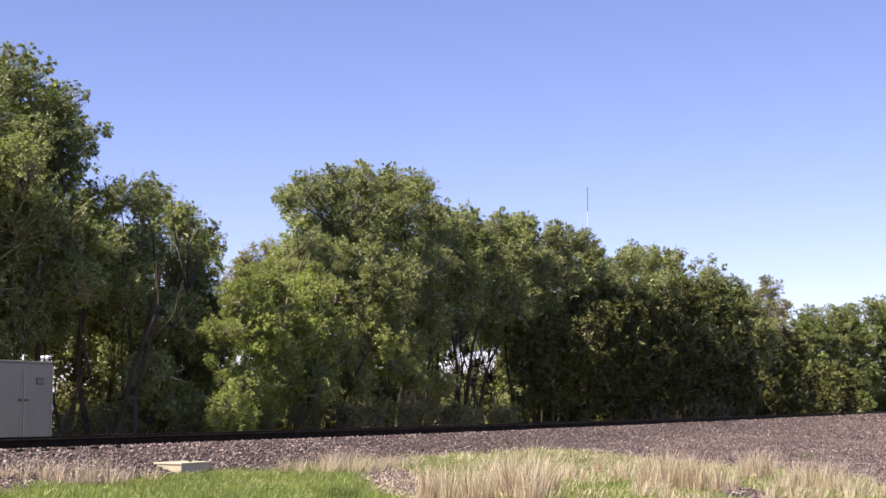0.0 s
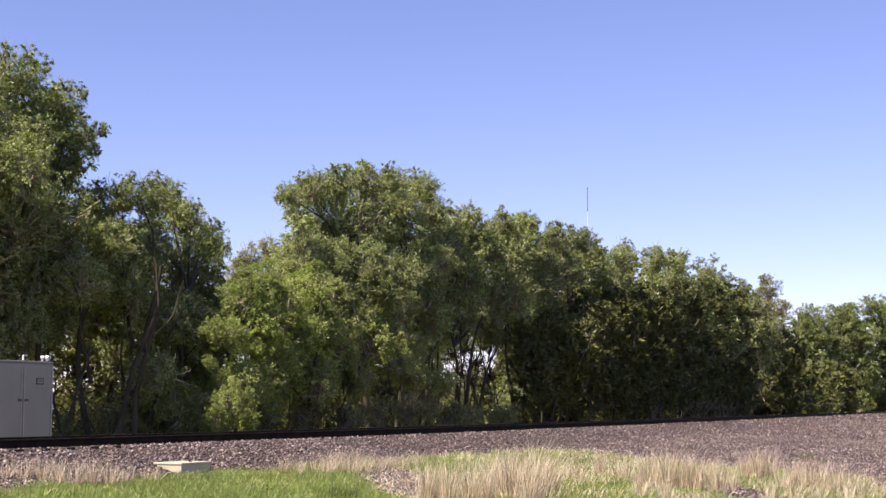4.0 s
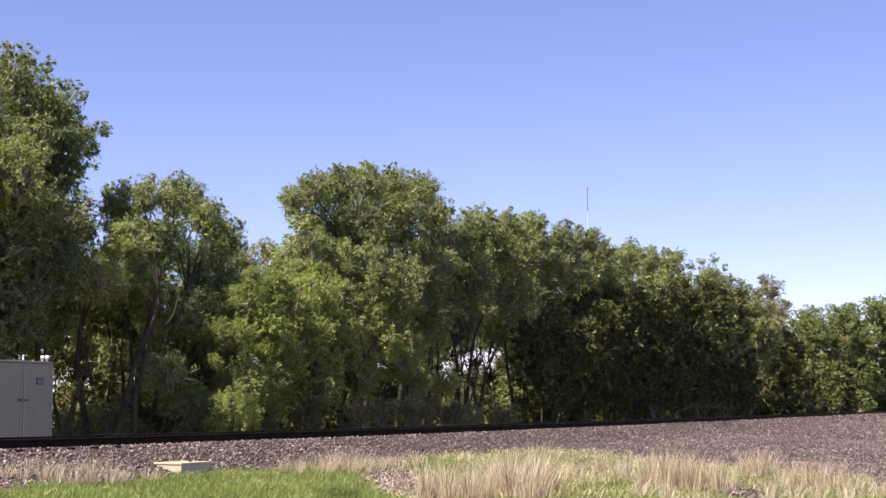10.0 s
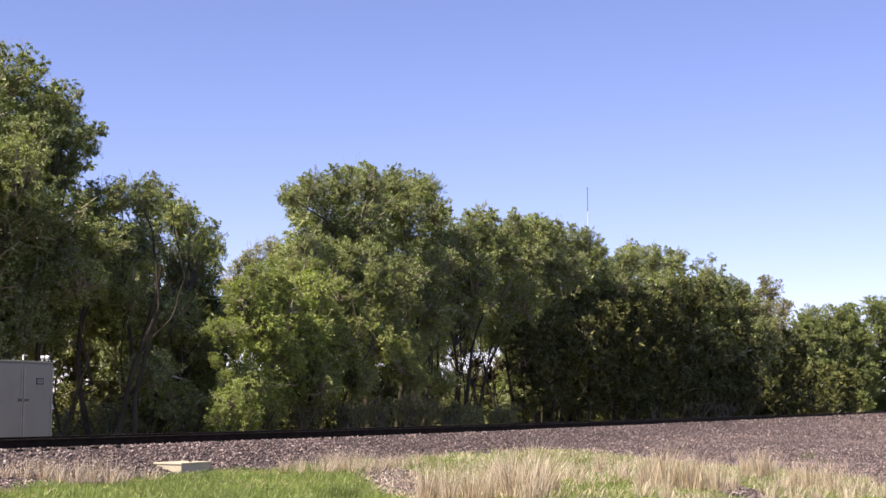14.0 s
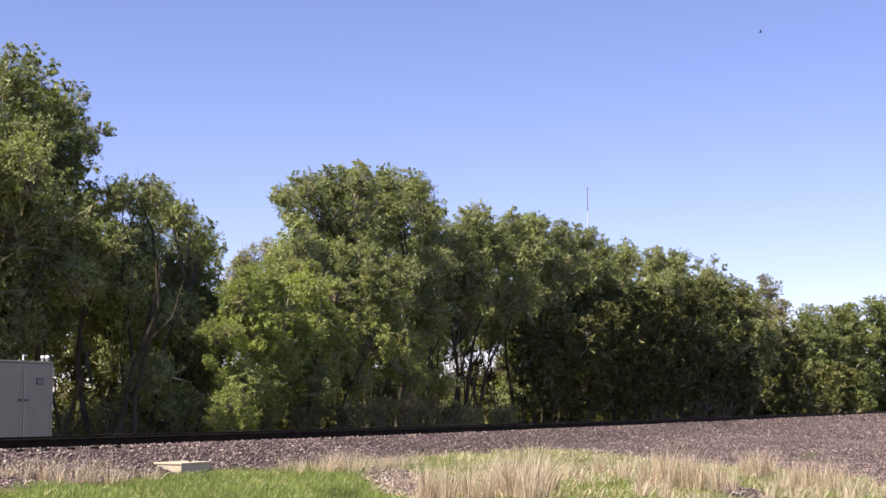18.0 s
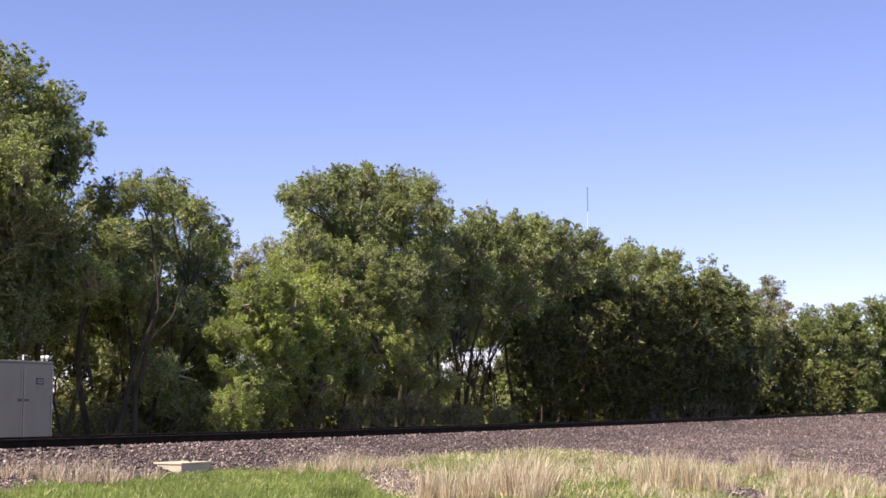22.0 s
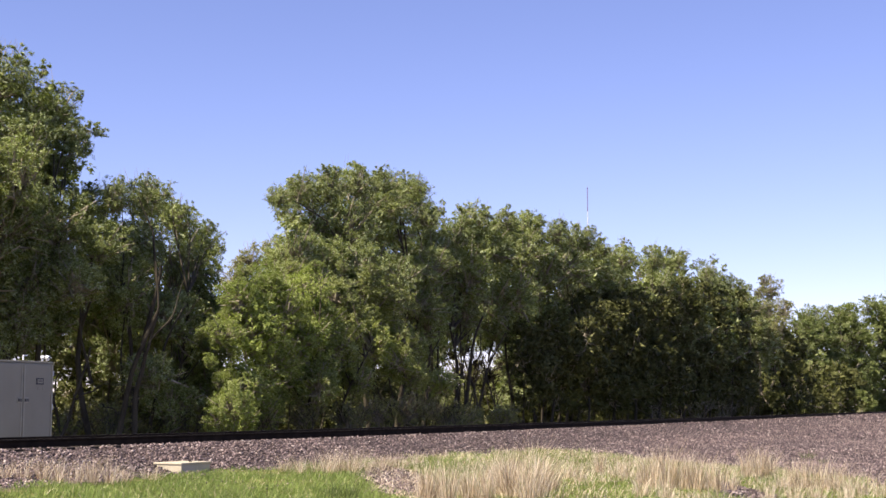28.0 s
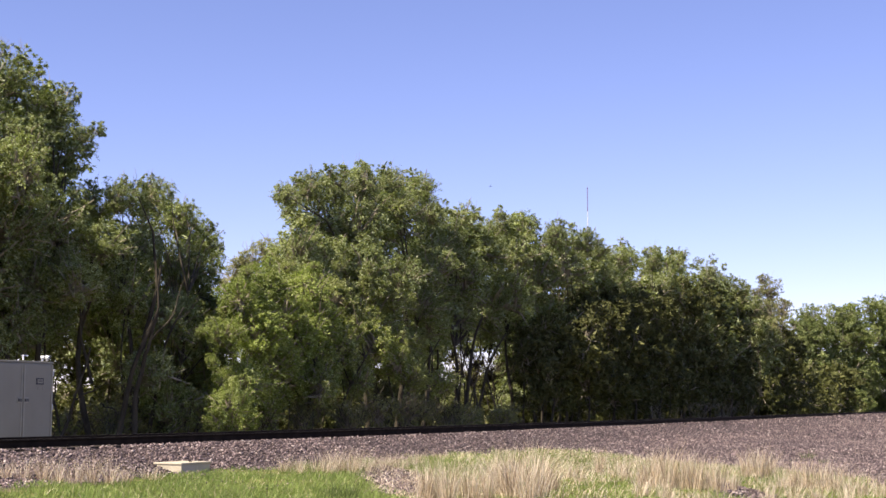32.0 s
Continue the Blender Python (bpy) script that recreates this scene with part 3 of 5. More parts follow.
tree((-3.17, 64.25, 0.1), 'elm',
     [(0.0, 0.0, -0.4, 0.0, 7.43, 0.15), (1.03, 2.5, 1.91, 2.5, 7.91, 0.14), (2.13, 5.25, 2.53, 5.25, 6.83, 0.1)],
     [(-2.72, -8.48, 9.58, 0.51), (-2.32, -4.34, 10.48, 0.74), (-1.3, -2.37, 10.93, 0.81), (-0.11, -2.15, 11.16, 0.76), (0.88, 2.67, 11.8, 0.88), (1.9, 7.2, 12.1, 0.88), (2.74, 5.62, 10.77, 0.86), (-2.15, -2.91, 9.26, 1.09), (-0.56, -1.76, 9.33, 1.32), (0.97, 3.44, 9.98, 1.35), (2.65, 7.4, 9.22, 1.27), (-2.26, -6.7, 7.59, 0.93), (3.62, 8.72, 9.08, 0.95), (1.46, 5.21, 7.9, 1.39), (-0.12, -0.71, 7.61, 1.27), (3.2, 9.54, 7.16, 1.28), (2.14, 4.53, 5.45, 1.06), (1.46, 0.41, 3.48, 0.85), (-2.02, -3.68, 7.27, 1.07), (-1.19, -1.28, 7.99, 1.02), (-2.79, -5.77, 6.85, 0.85), (-3.27, -6.27, 9.85, 0.29), (-2.65, -5.73, 10.6, 0.29), (-1.52, -2.78, 11.4, 0.33), (-0.32, -0.69, 11.93, 0.34), (0.79, 0.88, 12.09, 0.3), (1.79, 5.33, 12.54, 0.35), (3.28, 8.14, 11.39, 0.36), (-1.02, -2.35, 11.56, 0.24), (2.52, 5.88, 12.07, 0.27), (-2.91, -7.45, 9.13, 0.22), (4.07, 10.51, 10.14, 0.35), (-2.6, -6.0, 7.3, 1.0), (-1.3, -5.5, 7.4, 1.15), (0.1, -4.5, 7.2, 1.15), (-2.9, -8.0, 6.2, 0.95), (-1.6, -6.5, 6.2, 1.0), (1.3, -2.5, 7.0, 1.1), (1.0, 2.5, 5.9, 1.1), (1.7, 3.5, 4.7, 1.0), (2.4, 3.0, 6.3, 1.0), (0.0, 1.0, 10.5, 0.9), (1.2, 1.5, 10.6, 0.85), (2.6, 3.5, 8.0, 1.1)],
     [-7, -44, -44, -26, -19, -11, 8, -4, 4, -6, -32, -26, -21, -4, 6, 13, 10, 0, 0, 6, 15, 30, 35, 28, 21, 15, 34, 43, 15, 2, 14, -3, -24, -13, -28, -24, -17, -4, 27, 26, 21, 0, -15, -2, 10, 11, 6, 13, 21, 2, -36, -44, -30, -49, -59, -43, -37, -37, -44, -35, -41, -35, -11, -13, -11], [(-2.87, -3.0, 10.39, 0.73), (-1.84, -3.11, 10.6, 0.85), (-0.89, 0.63, 11.33, 0.91), (0.27, 2.41, 11.65, 0.93), (1.37, 4.98, 11.8, 0.97), (2.32, 6.9, 11.33, 0.96), (2.68, 8.85, 10.12, 1.21), (-2.29, -3.9, 8.37, 1.12), (-0.94, -0.43, 8.64, 1.31), (0.13, 1.81, 9.62, 1.5), (3.13, 9.21, 9.1, 1.24), (-2.27, -3.78, 7.44, 1.13), (3.42, 10.58, 8.08, 1.25), (2.04, 6.33, 8.39, 1.46), (-0.71, -0.07, 7.74, 1.28), (2.64, 8.48, 6.21, 1.31), (1.71, 6.1, 4.43, 1.1), (2.24, 7.24, 5.17, 1.19), (-2.5, -3.77, 7.01, 1.07), (-1.63, -2.31, 7.5, 1.15), (-2.67, -4.75, 7.23, 1.01), (-3.61, -0.02, 10.45, 0.62), (-1.92, 6.19, 11.84, 0.97), (0.66, 9.32, 12.42, 1.01), (2.65, 19.34, 12.14, 1.08), (-0.97, 5.16, 9.82, 1.54), (2.57, 18.21, 9.94, 1.53), (3.69, 19.8, 9.77, 1.15), (-0.5, 6.76, 7.94, 1.49), (2.01, 13.11, 5.53, 1.25), (-2.86, 6.1, 7.82, 1.31), (-3.8, 4.19, 7.39, 1.05)])
tree((-5.72, 51.75, 0.12), 'young',
     [(0.0, 0.0, -0.92, 0.0, 3.85, 0.08), (0.43, 1.0, 1.18, 1.0, 4.1, 0.08), (1.6, 3.75, 2.97, 3.75, 3.81, 0.06), (3.95, 9.25, 5.44, 9.25, 4.28, 0.05), (4.04, 9.5, 3.18, 9.5, 4.52, 0.05), (3.82, 9.0, 2.27, 9.0, 4.27, 0.04)],
     [(-0.92, -2.76, 5.24, 0.79), (-0.21, -0.84, 5.74, 0.82), (0.64, 2.3, 5.79, 0.96), (1.69, 5.06, 5.84, 1.01), (2.78, 7.34, 6.19, 0.95), (3.79, 8.09, 5.95, 0.78), (-1.36, -4.05, 3.94, 0.59), (-0.43, -2.34, 3.94, 0.95), (0.6, 0.78, 3.89, 1.05), (1.8, 3.81, 3.82, 1.03), (3.1, 5.55, 4.11, 0.93), (-0.68, -3.2, 2.41, 0.9), (-0.91, -5.6, 1.62, 0.6), (0.1, -0.08, 2.47, 0.83), (1.43, 0.67, 2.28, 0.85), (2.53, 4.25, 2.55, 0.73), (-1.24, -5.7, 1.1, 0.39), (-0.75, -3.6, 1.15, 0.59), (4.14, 8.14, 4.23, 0.69), (-0.41, -1.49, 1.39, 0.73), (0.79, 1.12, 1.18, 0.61), (1.27, 2.37, 4.75, 0.83), (0.21, -0.43, 4.7, 0.79), (2.56, 5.28, 4.93, 0.83), (-0.65, -2.21, 4.67, 0.72), (0.01, -1.1, 3.18, 0.78), (1.1, 2.06, 2.96, 0.83), (2.17, 4.7, 3.16, 0.78), (-0.75, -3.03, 5.97, 0.28), (-0.4, 0.41, 6.65, 0.26), (0.43, 0.16, 6.47, 0.28), (1.13, 2.53, 6.74, 0.31), (1.92, 4.78, 6.87, 0.28), (2.9, 7.12, 6.95, 0.34), (3.79, 7.96, 6.71, 0.3), (4.62, 10.32, 5.64, 0.31), (-2.03, -3.51, 3.92, 0.2), (-1.45, -2.2, 4.74, 0.25), (-1.55, -5.08, 2.91, 0.23), (4.78, 11.15, 4.36, 0.29), (-1.45, -3.61, 2.36, 0.26), (-1.25, 1.04, 5.08, 0.89), (-0.93, 1.0, 5.59, 0.94), (0.17, 3.41, 5.28, 1.0), (1.26, 6.47, 5.34, 1.06), (3.16, 10.6, 6.15, 1.0), (3.03, 9.53, 5.48, 0.93), (-1.49, 0.37, 4.38, 0.77), (-0.92, 0.75, 4.35, 0.98), (0.14, 2.69, 4.31, 1.06), (1.86, 6.13, 3.42, 1.03), (2.72, 7.69, 4.5, 1.01), (-1.2, -1.49, 1.92, 0.87), (-1.27, -1.5, 1.27, 0.7), (-0.3, 2.6, 2.79, 0.94), (0.88, 5.93, 2.58, 1.0), (2.11, 8.43, 2.81, 0.89), (-1.57, -2.28, 1.24, 0.59), (-0.81, -0.78, 1.14, 0.75), (3.44, 11.61, 4.24, 0.97), (-1.25, 0.76, 1.39, 0.8), (0.76, 4.95, 1.62, 0.86), (0.66, 4.51, 4.34, 1.09), (-0.46, 0.63, 4.69, 0.86), (2.59, 7.88, 5.52, 1.01), (-0.63, 0.1, 5.2, 0.88), (-0.02, 2.89, 3.53, 1.06), (1.21, 5.9, 3.35, 1.07), (1.51, 4.93, 2.97, 0.91), (2.4, 3.2, 1.0, 0.7), (3.3, 4.8, 1.3, 0.75), (4.4, 7.2, 1.3, 0.75), (4.6, 8.0, 2.8, 0.75), (5.7, 9.8, 2.6, 0.65), (3.9, 7.0, 3.4, 0.75), (5.2, 9.4, 1.4, 0.6)],
     [-16, -16, -16, -16, -16, -16, -16, -16, -16, -16, -16, -16, -12, -3, 9, 15, 9, -3, -6, 3, 16, 16, 16, 16, 12, 0, 16, 16, 3, -15, -13, -10, -17, -16, -16, -16, -16, -16, 16, 16, 16, 3, -15, 3, 12, 12, -6, 6, 16, 15, -16, -16, -11, -12, -20, -16, -16, -16, -16, -16, -16, -16, 3, -6, -15])
tree((0.62, 73.5, 0.1), 'elm',
     [(0.0, 0.0, -0.17, 0.0, 6.01, 0.12), (-1.0, -2.5, -0.59, -2.5, 5.85, 0.08)],
     [(0.99, 3.42, 11.23, 1.01), (0.06, 0.02, 9.99, 0.9), (1.91, 4.34, 10.13, 1.26), (0.71, 1.1, 8.32, 1.38), (2.06, 5.63, 7.27, 1.34), (0.42, 1.68, 6.46, 1.1), (1.72, 6.52, 6.25, 0.8), (-0.39, 1.76, 5.68, 0.75), (0.59, 3.41, 5.8, 0.55), (2.28, 6.64, 5.49, 0.62), (0.43, 1.79, 11.67, 0.38), (1.49, 2.98, 11.71, 0.35), (2.33, 5.83, 11.28, 0.34)],
     [-51, 0, -9, -26, -26, 0, 13, -39, -41, -27, -44, -51, -51, -51, -51, -35, 8, 34, 51, 51, 39, 0, -9, 0, 51, 51, 51, 47, 47, 51, 49, 46, 14, 8, -9, 0, 17, 21, -18, -22, 8, 39, 51, 51, 47, 0, -22, 26, 51, 51, 51, 51, 55, 41, 7, 8, 4, -31, -44, -22, -5, -5, -51, -51, -44], [(0.53, 2.89, 10.56, 1.07), (0.99, 3.69, 10.06, 1.21), (1.52, 6.56, 10.81, 1.29), (1.35, 4.85, 9.24, 1.49), (1.92, 6.89, 6.63, 1.19), (0.04, 4.11, 6.03, 1.05), (2.05, 8.22, 5.77, 0.8), (0.12, 5.41, 5.47, 0.77), (0.54, 5.08, 5.86, 0.96), (1.51, 8.61, 5.4, 0.69), (1.2, 13.25, 12.0, 1.19), (2.32, 17.08, 11.05, 1.54), (2.33, 13.45, 7.37, 1.55), (1.88, 12.0, 6.11, 0.9), (0.73, 11.87, 5.29, 0.69)])
tree((1.24, 73.75, 0.1), 'elm',
     [(0.0, 0.0, 0.86, 0.0, 6.02, 0.13), (0.15, 0.25, 1.77, 0.25, 5.18, 0.09), (2.7, 6.75, 2.04, 6.75, 5.81, 0.12), (0.66, 1.5, -0.35, 1.5, 4.95, 0.07), (1.77, 4.25, 0.44, 4.25, 5.08, 0.06), (-0.47, -1.25, 0.6, -1.25, 5.11, 0.05)],
     [(2.3, 6.51, 11.59, 0.86), (3.77, 9.16, 11.72, 1.02), (2.83, 6.73, 9.86, 1.42), (4.49, 11.54, 9.03, 1.57), (2.48, 6.08, 7.62, 1.35), (4.56, 12.91, 6.48, 1.6), (3.5, 10.96, 4.41, 1.3), (5.85, 18.22, 4.31, 1.34), (2.94, 9.29, 6.11, 1.09), (2.3, 6.44, 12.14, 0.34), (3.63, 9.38, 12.27, 0.35), (4.39, 11.16, 12.17, 0.33)],
     [-35, -26, -9, -22, -17, -13, -13, -22, -27, -18, -36, -45, -45, -45, -45, -35, -13, 35, 45, 45, 18, 0, -4, -4, 35, 45, 45, 45, 45, 31, 31, 30, 3, 0, 13, -4, 31, 13, 22, -13, -4, 26, 44, 45, 45, 31, -9, 5, 35, 45, 45, 31, 40, 32, 6, 13, 0, -17, -43, -35, -4, -17, -35, -43, -35], [(3.13, 9.81, 11.71, 1.06), (3.43, 10.47, 10.87, 1.39), (2.61, 7.5, 10.63, 1.27), (3.78, 11.59, 9.5, 1.7), (2.79, 9.44, 6.81, 1.37), (3.83, 12.76, 6.18, 1.5), (4.81, 17.2, 4.24, 1.5), (5.34, 17.61, 5.31, 1.66), (3.4, 13.48, 5.22, 1.37), (2.58, 12.81, 11.9, 0.98), (3.22, 14.34, 10.17, 1.64), (3.07, 18.64, 8.09, 1.64), (3.18, 13.99, 5.9, 1.2)])
tree((5.23, 82.25, 0.1), 'elm',
     [(0.0, 0.0, 0.19, 0.0, 6.54, 0.1), (2.01, 5.25, 2.39, 5.25, 6.86, 0.1)],
     [(1.7, 3.78, 11.71, 0.86), (3.71, 9.37, 11.94, 0.92), (4.94, 12.26, 11.46, 0.73), (2.32, 4.95, 9.94, 1.48), (4.64, 12.04, 9.83, 1.45), (3.65, 11.41, 7.6, 1.87), (1.94, 8.24, 6.0, 1.6), (5.72, 17.34, 6.07, 1.84), (1.74, 3.7, 12.23, 0.33), (2.96, 8.04, 12.56, 0.31), (3.94, 9.12, 12.48, 0.32), (5.03, 11.73, 12.28, 0.29), (5.52, 13.52, 11.82, 0.29)],
     [-38, -38, -38, -38, -38, -38, -38, -38, -38, -38, -38, -38, -38, -38, -36, -34, -38, -34, -5, 17, 24, 0, -24, -26, -10, 19, 19, 5, -26, -9, 10, 5, -4, 15, 5, -2, 10, 7, 5, 12, 7, -17, 3, 22, 15, 5, -14, -19, -17, -9, 3, 5, 17, 1, -8, 5, -2, -12, -16, -19, -19, -19, -19, -19, -19], [(2.91, 9.11, 11.91, 1.0), (4.41, 11.71, 11.58, 0.91), (4.9, 13.24, 10.52, 1.21), (3.69, 11.03, 9.92, 1.66), (4.21, 12.43, 8.54, 1.84), (2.94, 11.63, 6.67, 1.95), (4.0, 15.32, 5.94, 1.94), (4.85, 16.25, 6.74, 2.08), (2.31, 11.29, 12.09, 0.98), (5.91, 21.39, 11.86, 0.84), (5.72, 22.48, 10.18, 1.69), (2.52, 15.64, 5.84, 1.82)])
tree((11.27, 96.25, 0.1), 'elm',
     [(0.0, 0.0, 0.24, 0.0, 6.65, 0.1), (1.08, 2.75, 1.7, 2.75, 6.04, 0.08)],
     [(1.12, 2.06, 11.71, 0.91), (0.3, 1.78, 9.78, 1.36), (2.45, 8.28, 7.9, 1.77), (1.62, 8.36, 5.09, 1.69), (1.52, 4.22, 12.71, 0.39), (0.22, 0.87, 11.66, 0.34)],
     [37, 37, 34, 23, 23, 37, 37, -34, -29, -13, -19, -17, 0, -6, -11, -6, 23, 37, 37, 23, 11, 6, 17, 11, 11, 11, 6, 37, 34, 11, 12, 12, -9, -11, -11, -29, -17, -17, -17, -17, -6, 23, 34, 34, 6, -6, -6, -6, 17, 6, 0, -6, 4, 0, -19, -11, -37, -37, -37, -17, -34, -34, -37, -17, -34], [(1.03, 4.53, 10.75, 1.28), (1.55, 6.65, 8.75, 1.74), (2.25, 10.07, 6.34, 1.93), (1.07, 6.06, 7.33, 1.69), (2.09, 9.83, 11.94, 1.03), (3.29, 14.73, 7.7, 1.97)])
tree((14.43, 103.0, 0.1), 'elm',
     [(0.0, 0.0, 0.68, 0.0, 7.81, 0.1), (3.66, 9.25, 3.55, 9.25, 8.37, 0.09)],
     [(0.48, 0.96, 11.97, 0.96), (2.86, 6.65, 12.37, 1.1), (1.27, 3.83, 9.69, 1.73), (4.56, 12.08, 10.32, 1.59), (2.46, 7.98, 6.59, 1.96), (5.65, 17.02, 5.16, 1.75), (6.11, 16.81, 7.45, 1.57), (-0.47, -1.62, 12.26, 0.31), (0.78, 1.53, 12.76, 0.32), (2.1, 4.12, 12.87, 0.37), (3.9, 9.3, 13.07, 0.35), (5.54, 14.19, 12.75, 0.36)],
     [-6, -18, -6, -12, 32, -32, -30, 24, 20, 26, 13, 6, 31, 12, -30, -30, 0, 6, -6, -12, -24, -18, -12, -12, -6, 0, 6, 12, 6, 0, 9, 16, 6, 12, 6, 12, 31, -32, -30, -24, -18, -6, 6, -24, -30, -32, 0, 6, 6, 6, 6, 6, 14, 10, -6, 0, 6, 24, 24, 6, 0, -12, -6, 6, 12], [(1.97, 5.97, 12.14, 1.15), (3.97, 11.07, 11.26, 1.5), (2.99, 8.73, 9.81, 1.84), (5.58, 15.93, 8.74, 1.76), (4.47, 13.81, 6.81, 1.98), (6.07, 18.03, 6.07, 1.84), (3.97, 12.56, 8.53, 1.86), (1.59, 8.79, 12.15, 1.08), (2.6, 12.96, 9.76, 1.97), (7.75, 26.41, 7.24, 1.78)])
tree((21.59, 119.75, 0.12), 'elm',
     [(0.0, 0.0, 0.24, 0.0, 7.89, 0.1), (1.76, 4.5, 2.35, 4.5, 7.66, 0.09)],
     [(0.15, 0.56, 12.29, 0.93), (2.44, 6.31, 12.12, 1.07), (0.49, 1.91, 9.87, 1.68), (3.55, 9.37, 8.89, 1.79), (1.19, 4.91, 6.0, 2.01), (-1.33, -4.3, 12.93, 0.31), (0.76, 1.73, 13.67, 0.37), (2.62, 6.06, 13.37, 0.34), (4.07, 10.05, 12.84, 0.35)],
     [7, 21, 7, -32, -28, -21, -28, 0, 2, 15, 8, 7, -14, 7, 32, 32, 28, 0, -7, -7, 7, 7, 0, -32, -32, -28, 7, 7, 0, 0, 7, 14, 2, 7, -7, 0, 7, 14, 0, -28, -32, -21, 0, 32, 7, -14, -14, 0, 14, 14, 14, 7, 15, 11, -6, 0, 7, 0, -21, -28, -28, -28, -28, -21, 0], [(1.59, 5.13, 12.07, 1.11), (1.64, 5.13, 10.77, 1.53), (2.42, 7.92, 9.25, 1.94), (2.69, 8.91, 7.21, 2.12), (1.21, 5.48, 7.78, 2.07), (1.84, 9.96, 12.43, 1.05), (1.3, 6.48, 9.5, 1.84)])
tree((28.32, 135.5, 0.14), 'elm',
     [(0.0, 0.0, 0.12, 0.0, 7.68, 0.09)],
     [(-1.69, -4.73, 11.74, 1.01), (0.37, 0.92, 10.61, 1.26), (1.71, 5.0, 7.91, 1.84), (1.1, 4.98, 5.21, 1.95), (-1.96, -5.16, 12.57, 0.35), (-0.33, -1.39, 12.37, 0.36), (1.06, 2.1, 11.48, 0.37)],
     [], [(-0.09, 0.93, 11.08, 1.27), (1.43, 4.85, 9.06, 1.72), (2.06, 8.11, 6.34, 2.13), (1.08, 4.62, 7.7, 1.78), (0.65, 6.84, 11.88, 1.15)])
tree((32.24, 145.0, 0.14), 'sparse',
     [(0.0, 0.0, -0.13, 0.0, 13.7, 0.07)],
     [(-1.79, -6.09, 13.5, 0.64), (-0.39, -1.6, 12.78, 1.32), (2.41, 4.94, 11.51, 1.38), (-1.03, -2.8, 10.82, 1.53), (-1.64, -4.38, 8.44, 1.51), (1.16, 2.15, 9.62, 1.36), (-2.96, -8.41, 11.93, 0.74)],
     [])
# dark-coloured foliage for the shaded end of the row
tree((35.84, 153.25, 0.16), 'shaded',
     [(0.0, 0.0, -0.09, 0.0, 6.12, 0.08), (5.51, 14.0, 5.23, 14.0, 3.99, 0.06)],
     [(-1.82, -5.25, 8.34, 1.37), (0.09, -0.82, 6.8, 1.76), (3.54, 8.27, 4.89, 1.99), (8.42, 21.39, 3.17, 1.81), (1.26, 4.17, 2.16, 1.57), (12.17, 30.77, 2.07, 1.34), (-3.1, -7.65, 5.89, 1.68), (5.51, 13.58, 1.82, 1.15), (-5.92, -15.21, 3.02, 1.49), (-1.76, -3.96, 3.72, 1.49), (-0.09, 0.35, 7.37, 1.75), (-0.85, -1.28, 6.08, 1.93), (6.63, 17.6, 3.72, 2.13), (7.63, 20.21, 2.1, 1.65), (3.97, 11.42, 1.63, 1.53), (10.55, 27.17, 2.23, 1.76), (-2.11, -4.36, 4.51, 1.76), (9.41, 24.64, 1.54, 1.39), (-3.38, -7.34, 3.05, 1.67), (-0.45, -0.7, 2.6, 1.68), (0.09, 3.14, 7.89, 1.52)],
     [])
tree((-14.08, 56.25, 0.08), 'back',
     [(0.0, 0.0, 0.05, 0.0, 4.1, 0.08), (0.89, 2.25, 0.73, 2.25, 4.2, 0.08)],
     [(0.05, -0.82, 3.85, 0.77), (1.05, -0.51, 3.33, 0.9), (1.2, 5.47, 3.4, 1.04), (-0.09, -0.5, 2.15, 0.77), (1.11, -0.13, 1.73, 0.73), (2.01, 2.28, 1.63, 0.81), (-0.65, -3.21, 2.93, 0.82), (2.27, 7.36, 3.46, 0.98), (-0.85, 0.05, 4.75, 0.65), (0.3, 0.23, 4.65, 0.87), (1.16, 1.78, 4.51, 0.98), (0.62, -0.26, 5.38, 0.86), (1.47, 6.94, 4.66, 0.97), (-0.4, -0.11, 3.49, 0.73), (0.11, 0.29, 3.03, 0.78), (-0.19, -2.76, 3.97, 0.62), (3.38, 7.2, 4.43, 1.07), (4.21, 8.98, 4.01, 1.1), (3.36, 11.02, 5.38, 1.03)],
     [])
tree((1.98, 85.0, 0.09), 'bare',
     [(0.0, 0.0, 0.17, 0.0, 5.41, 0.05), (0.89, 2.25, 0.56, 2.25, 5.18, 0.05)],
     [(-0.56, -0.45, 5.0, 0.78), (0.61, 1.67, 5.35, 0.73), (-0.0, -1.64, 4.05, 0.77), (1.46, 4.69, 4.25, 0.76), (-1.11, -3.86, 3.68, 0.69), (-1.48, -2.68, 4.5, 0.63), (0.75, -0.04, 3.39, 0.65), (-0.35, -2.75, 3.14, 0.57)],
     [])
tree((-3.82, 69.25, 0.09), 'back',
     [(0.0, 0.0, -0.01, 0.0, 3.62, 0.06), (2.0, 4.75, 2.14, 4.75, 4.05, 0.06)],
     [(-0.77, -4.11, 2.25, 0.85), (0.23, 0.54, 3.1, 0.97), (1.15, 4.9, 2.36, 0.97), (2.29, 4.39, 2.07, 0.85), (0.07, -1.25, 1.38, 0.68), (1.49, 3.19, 1.23, 0.67), (3.11, 7.44, 2.38, 0.83), (2.69, 5.85, 3.37, 0.81)],
     [])
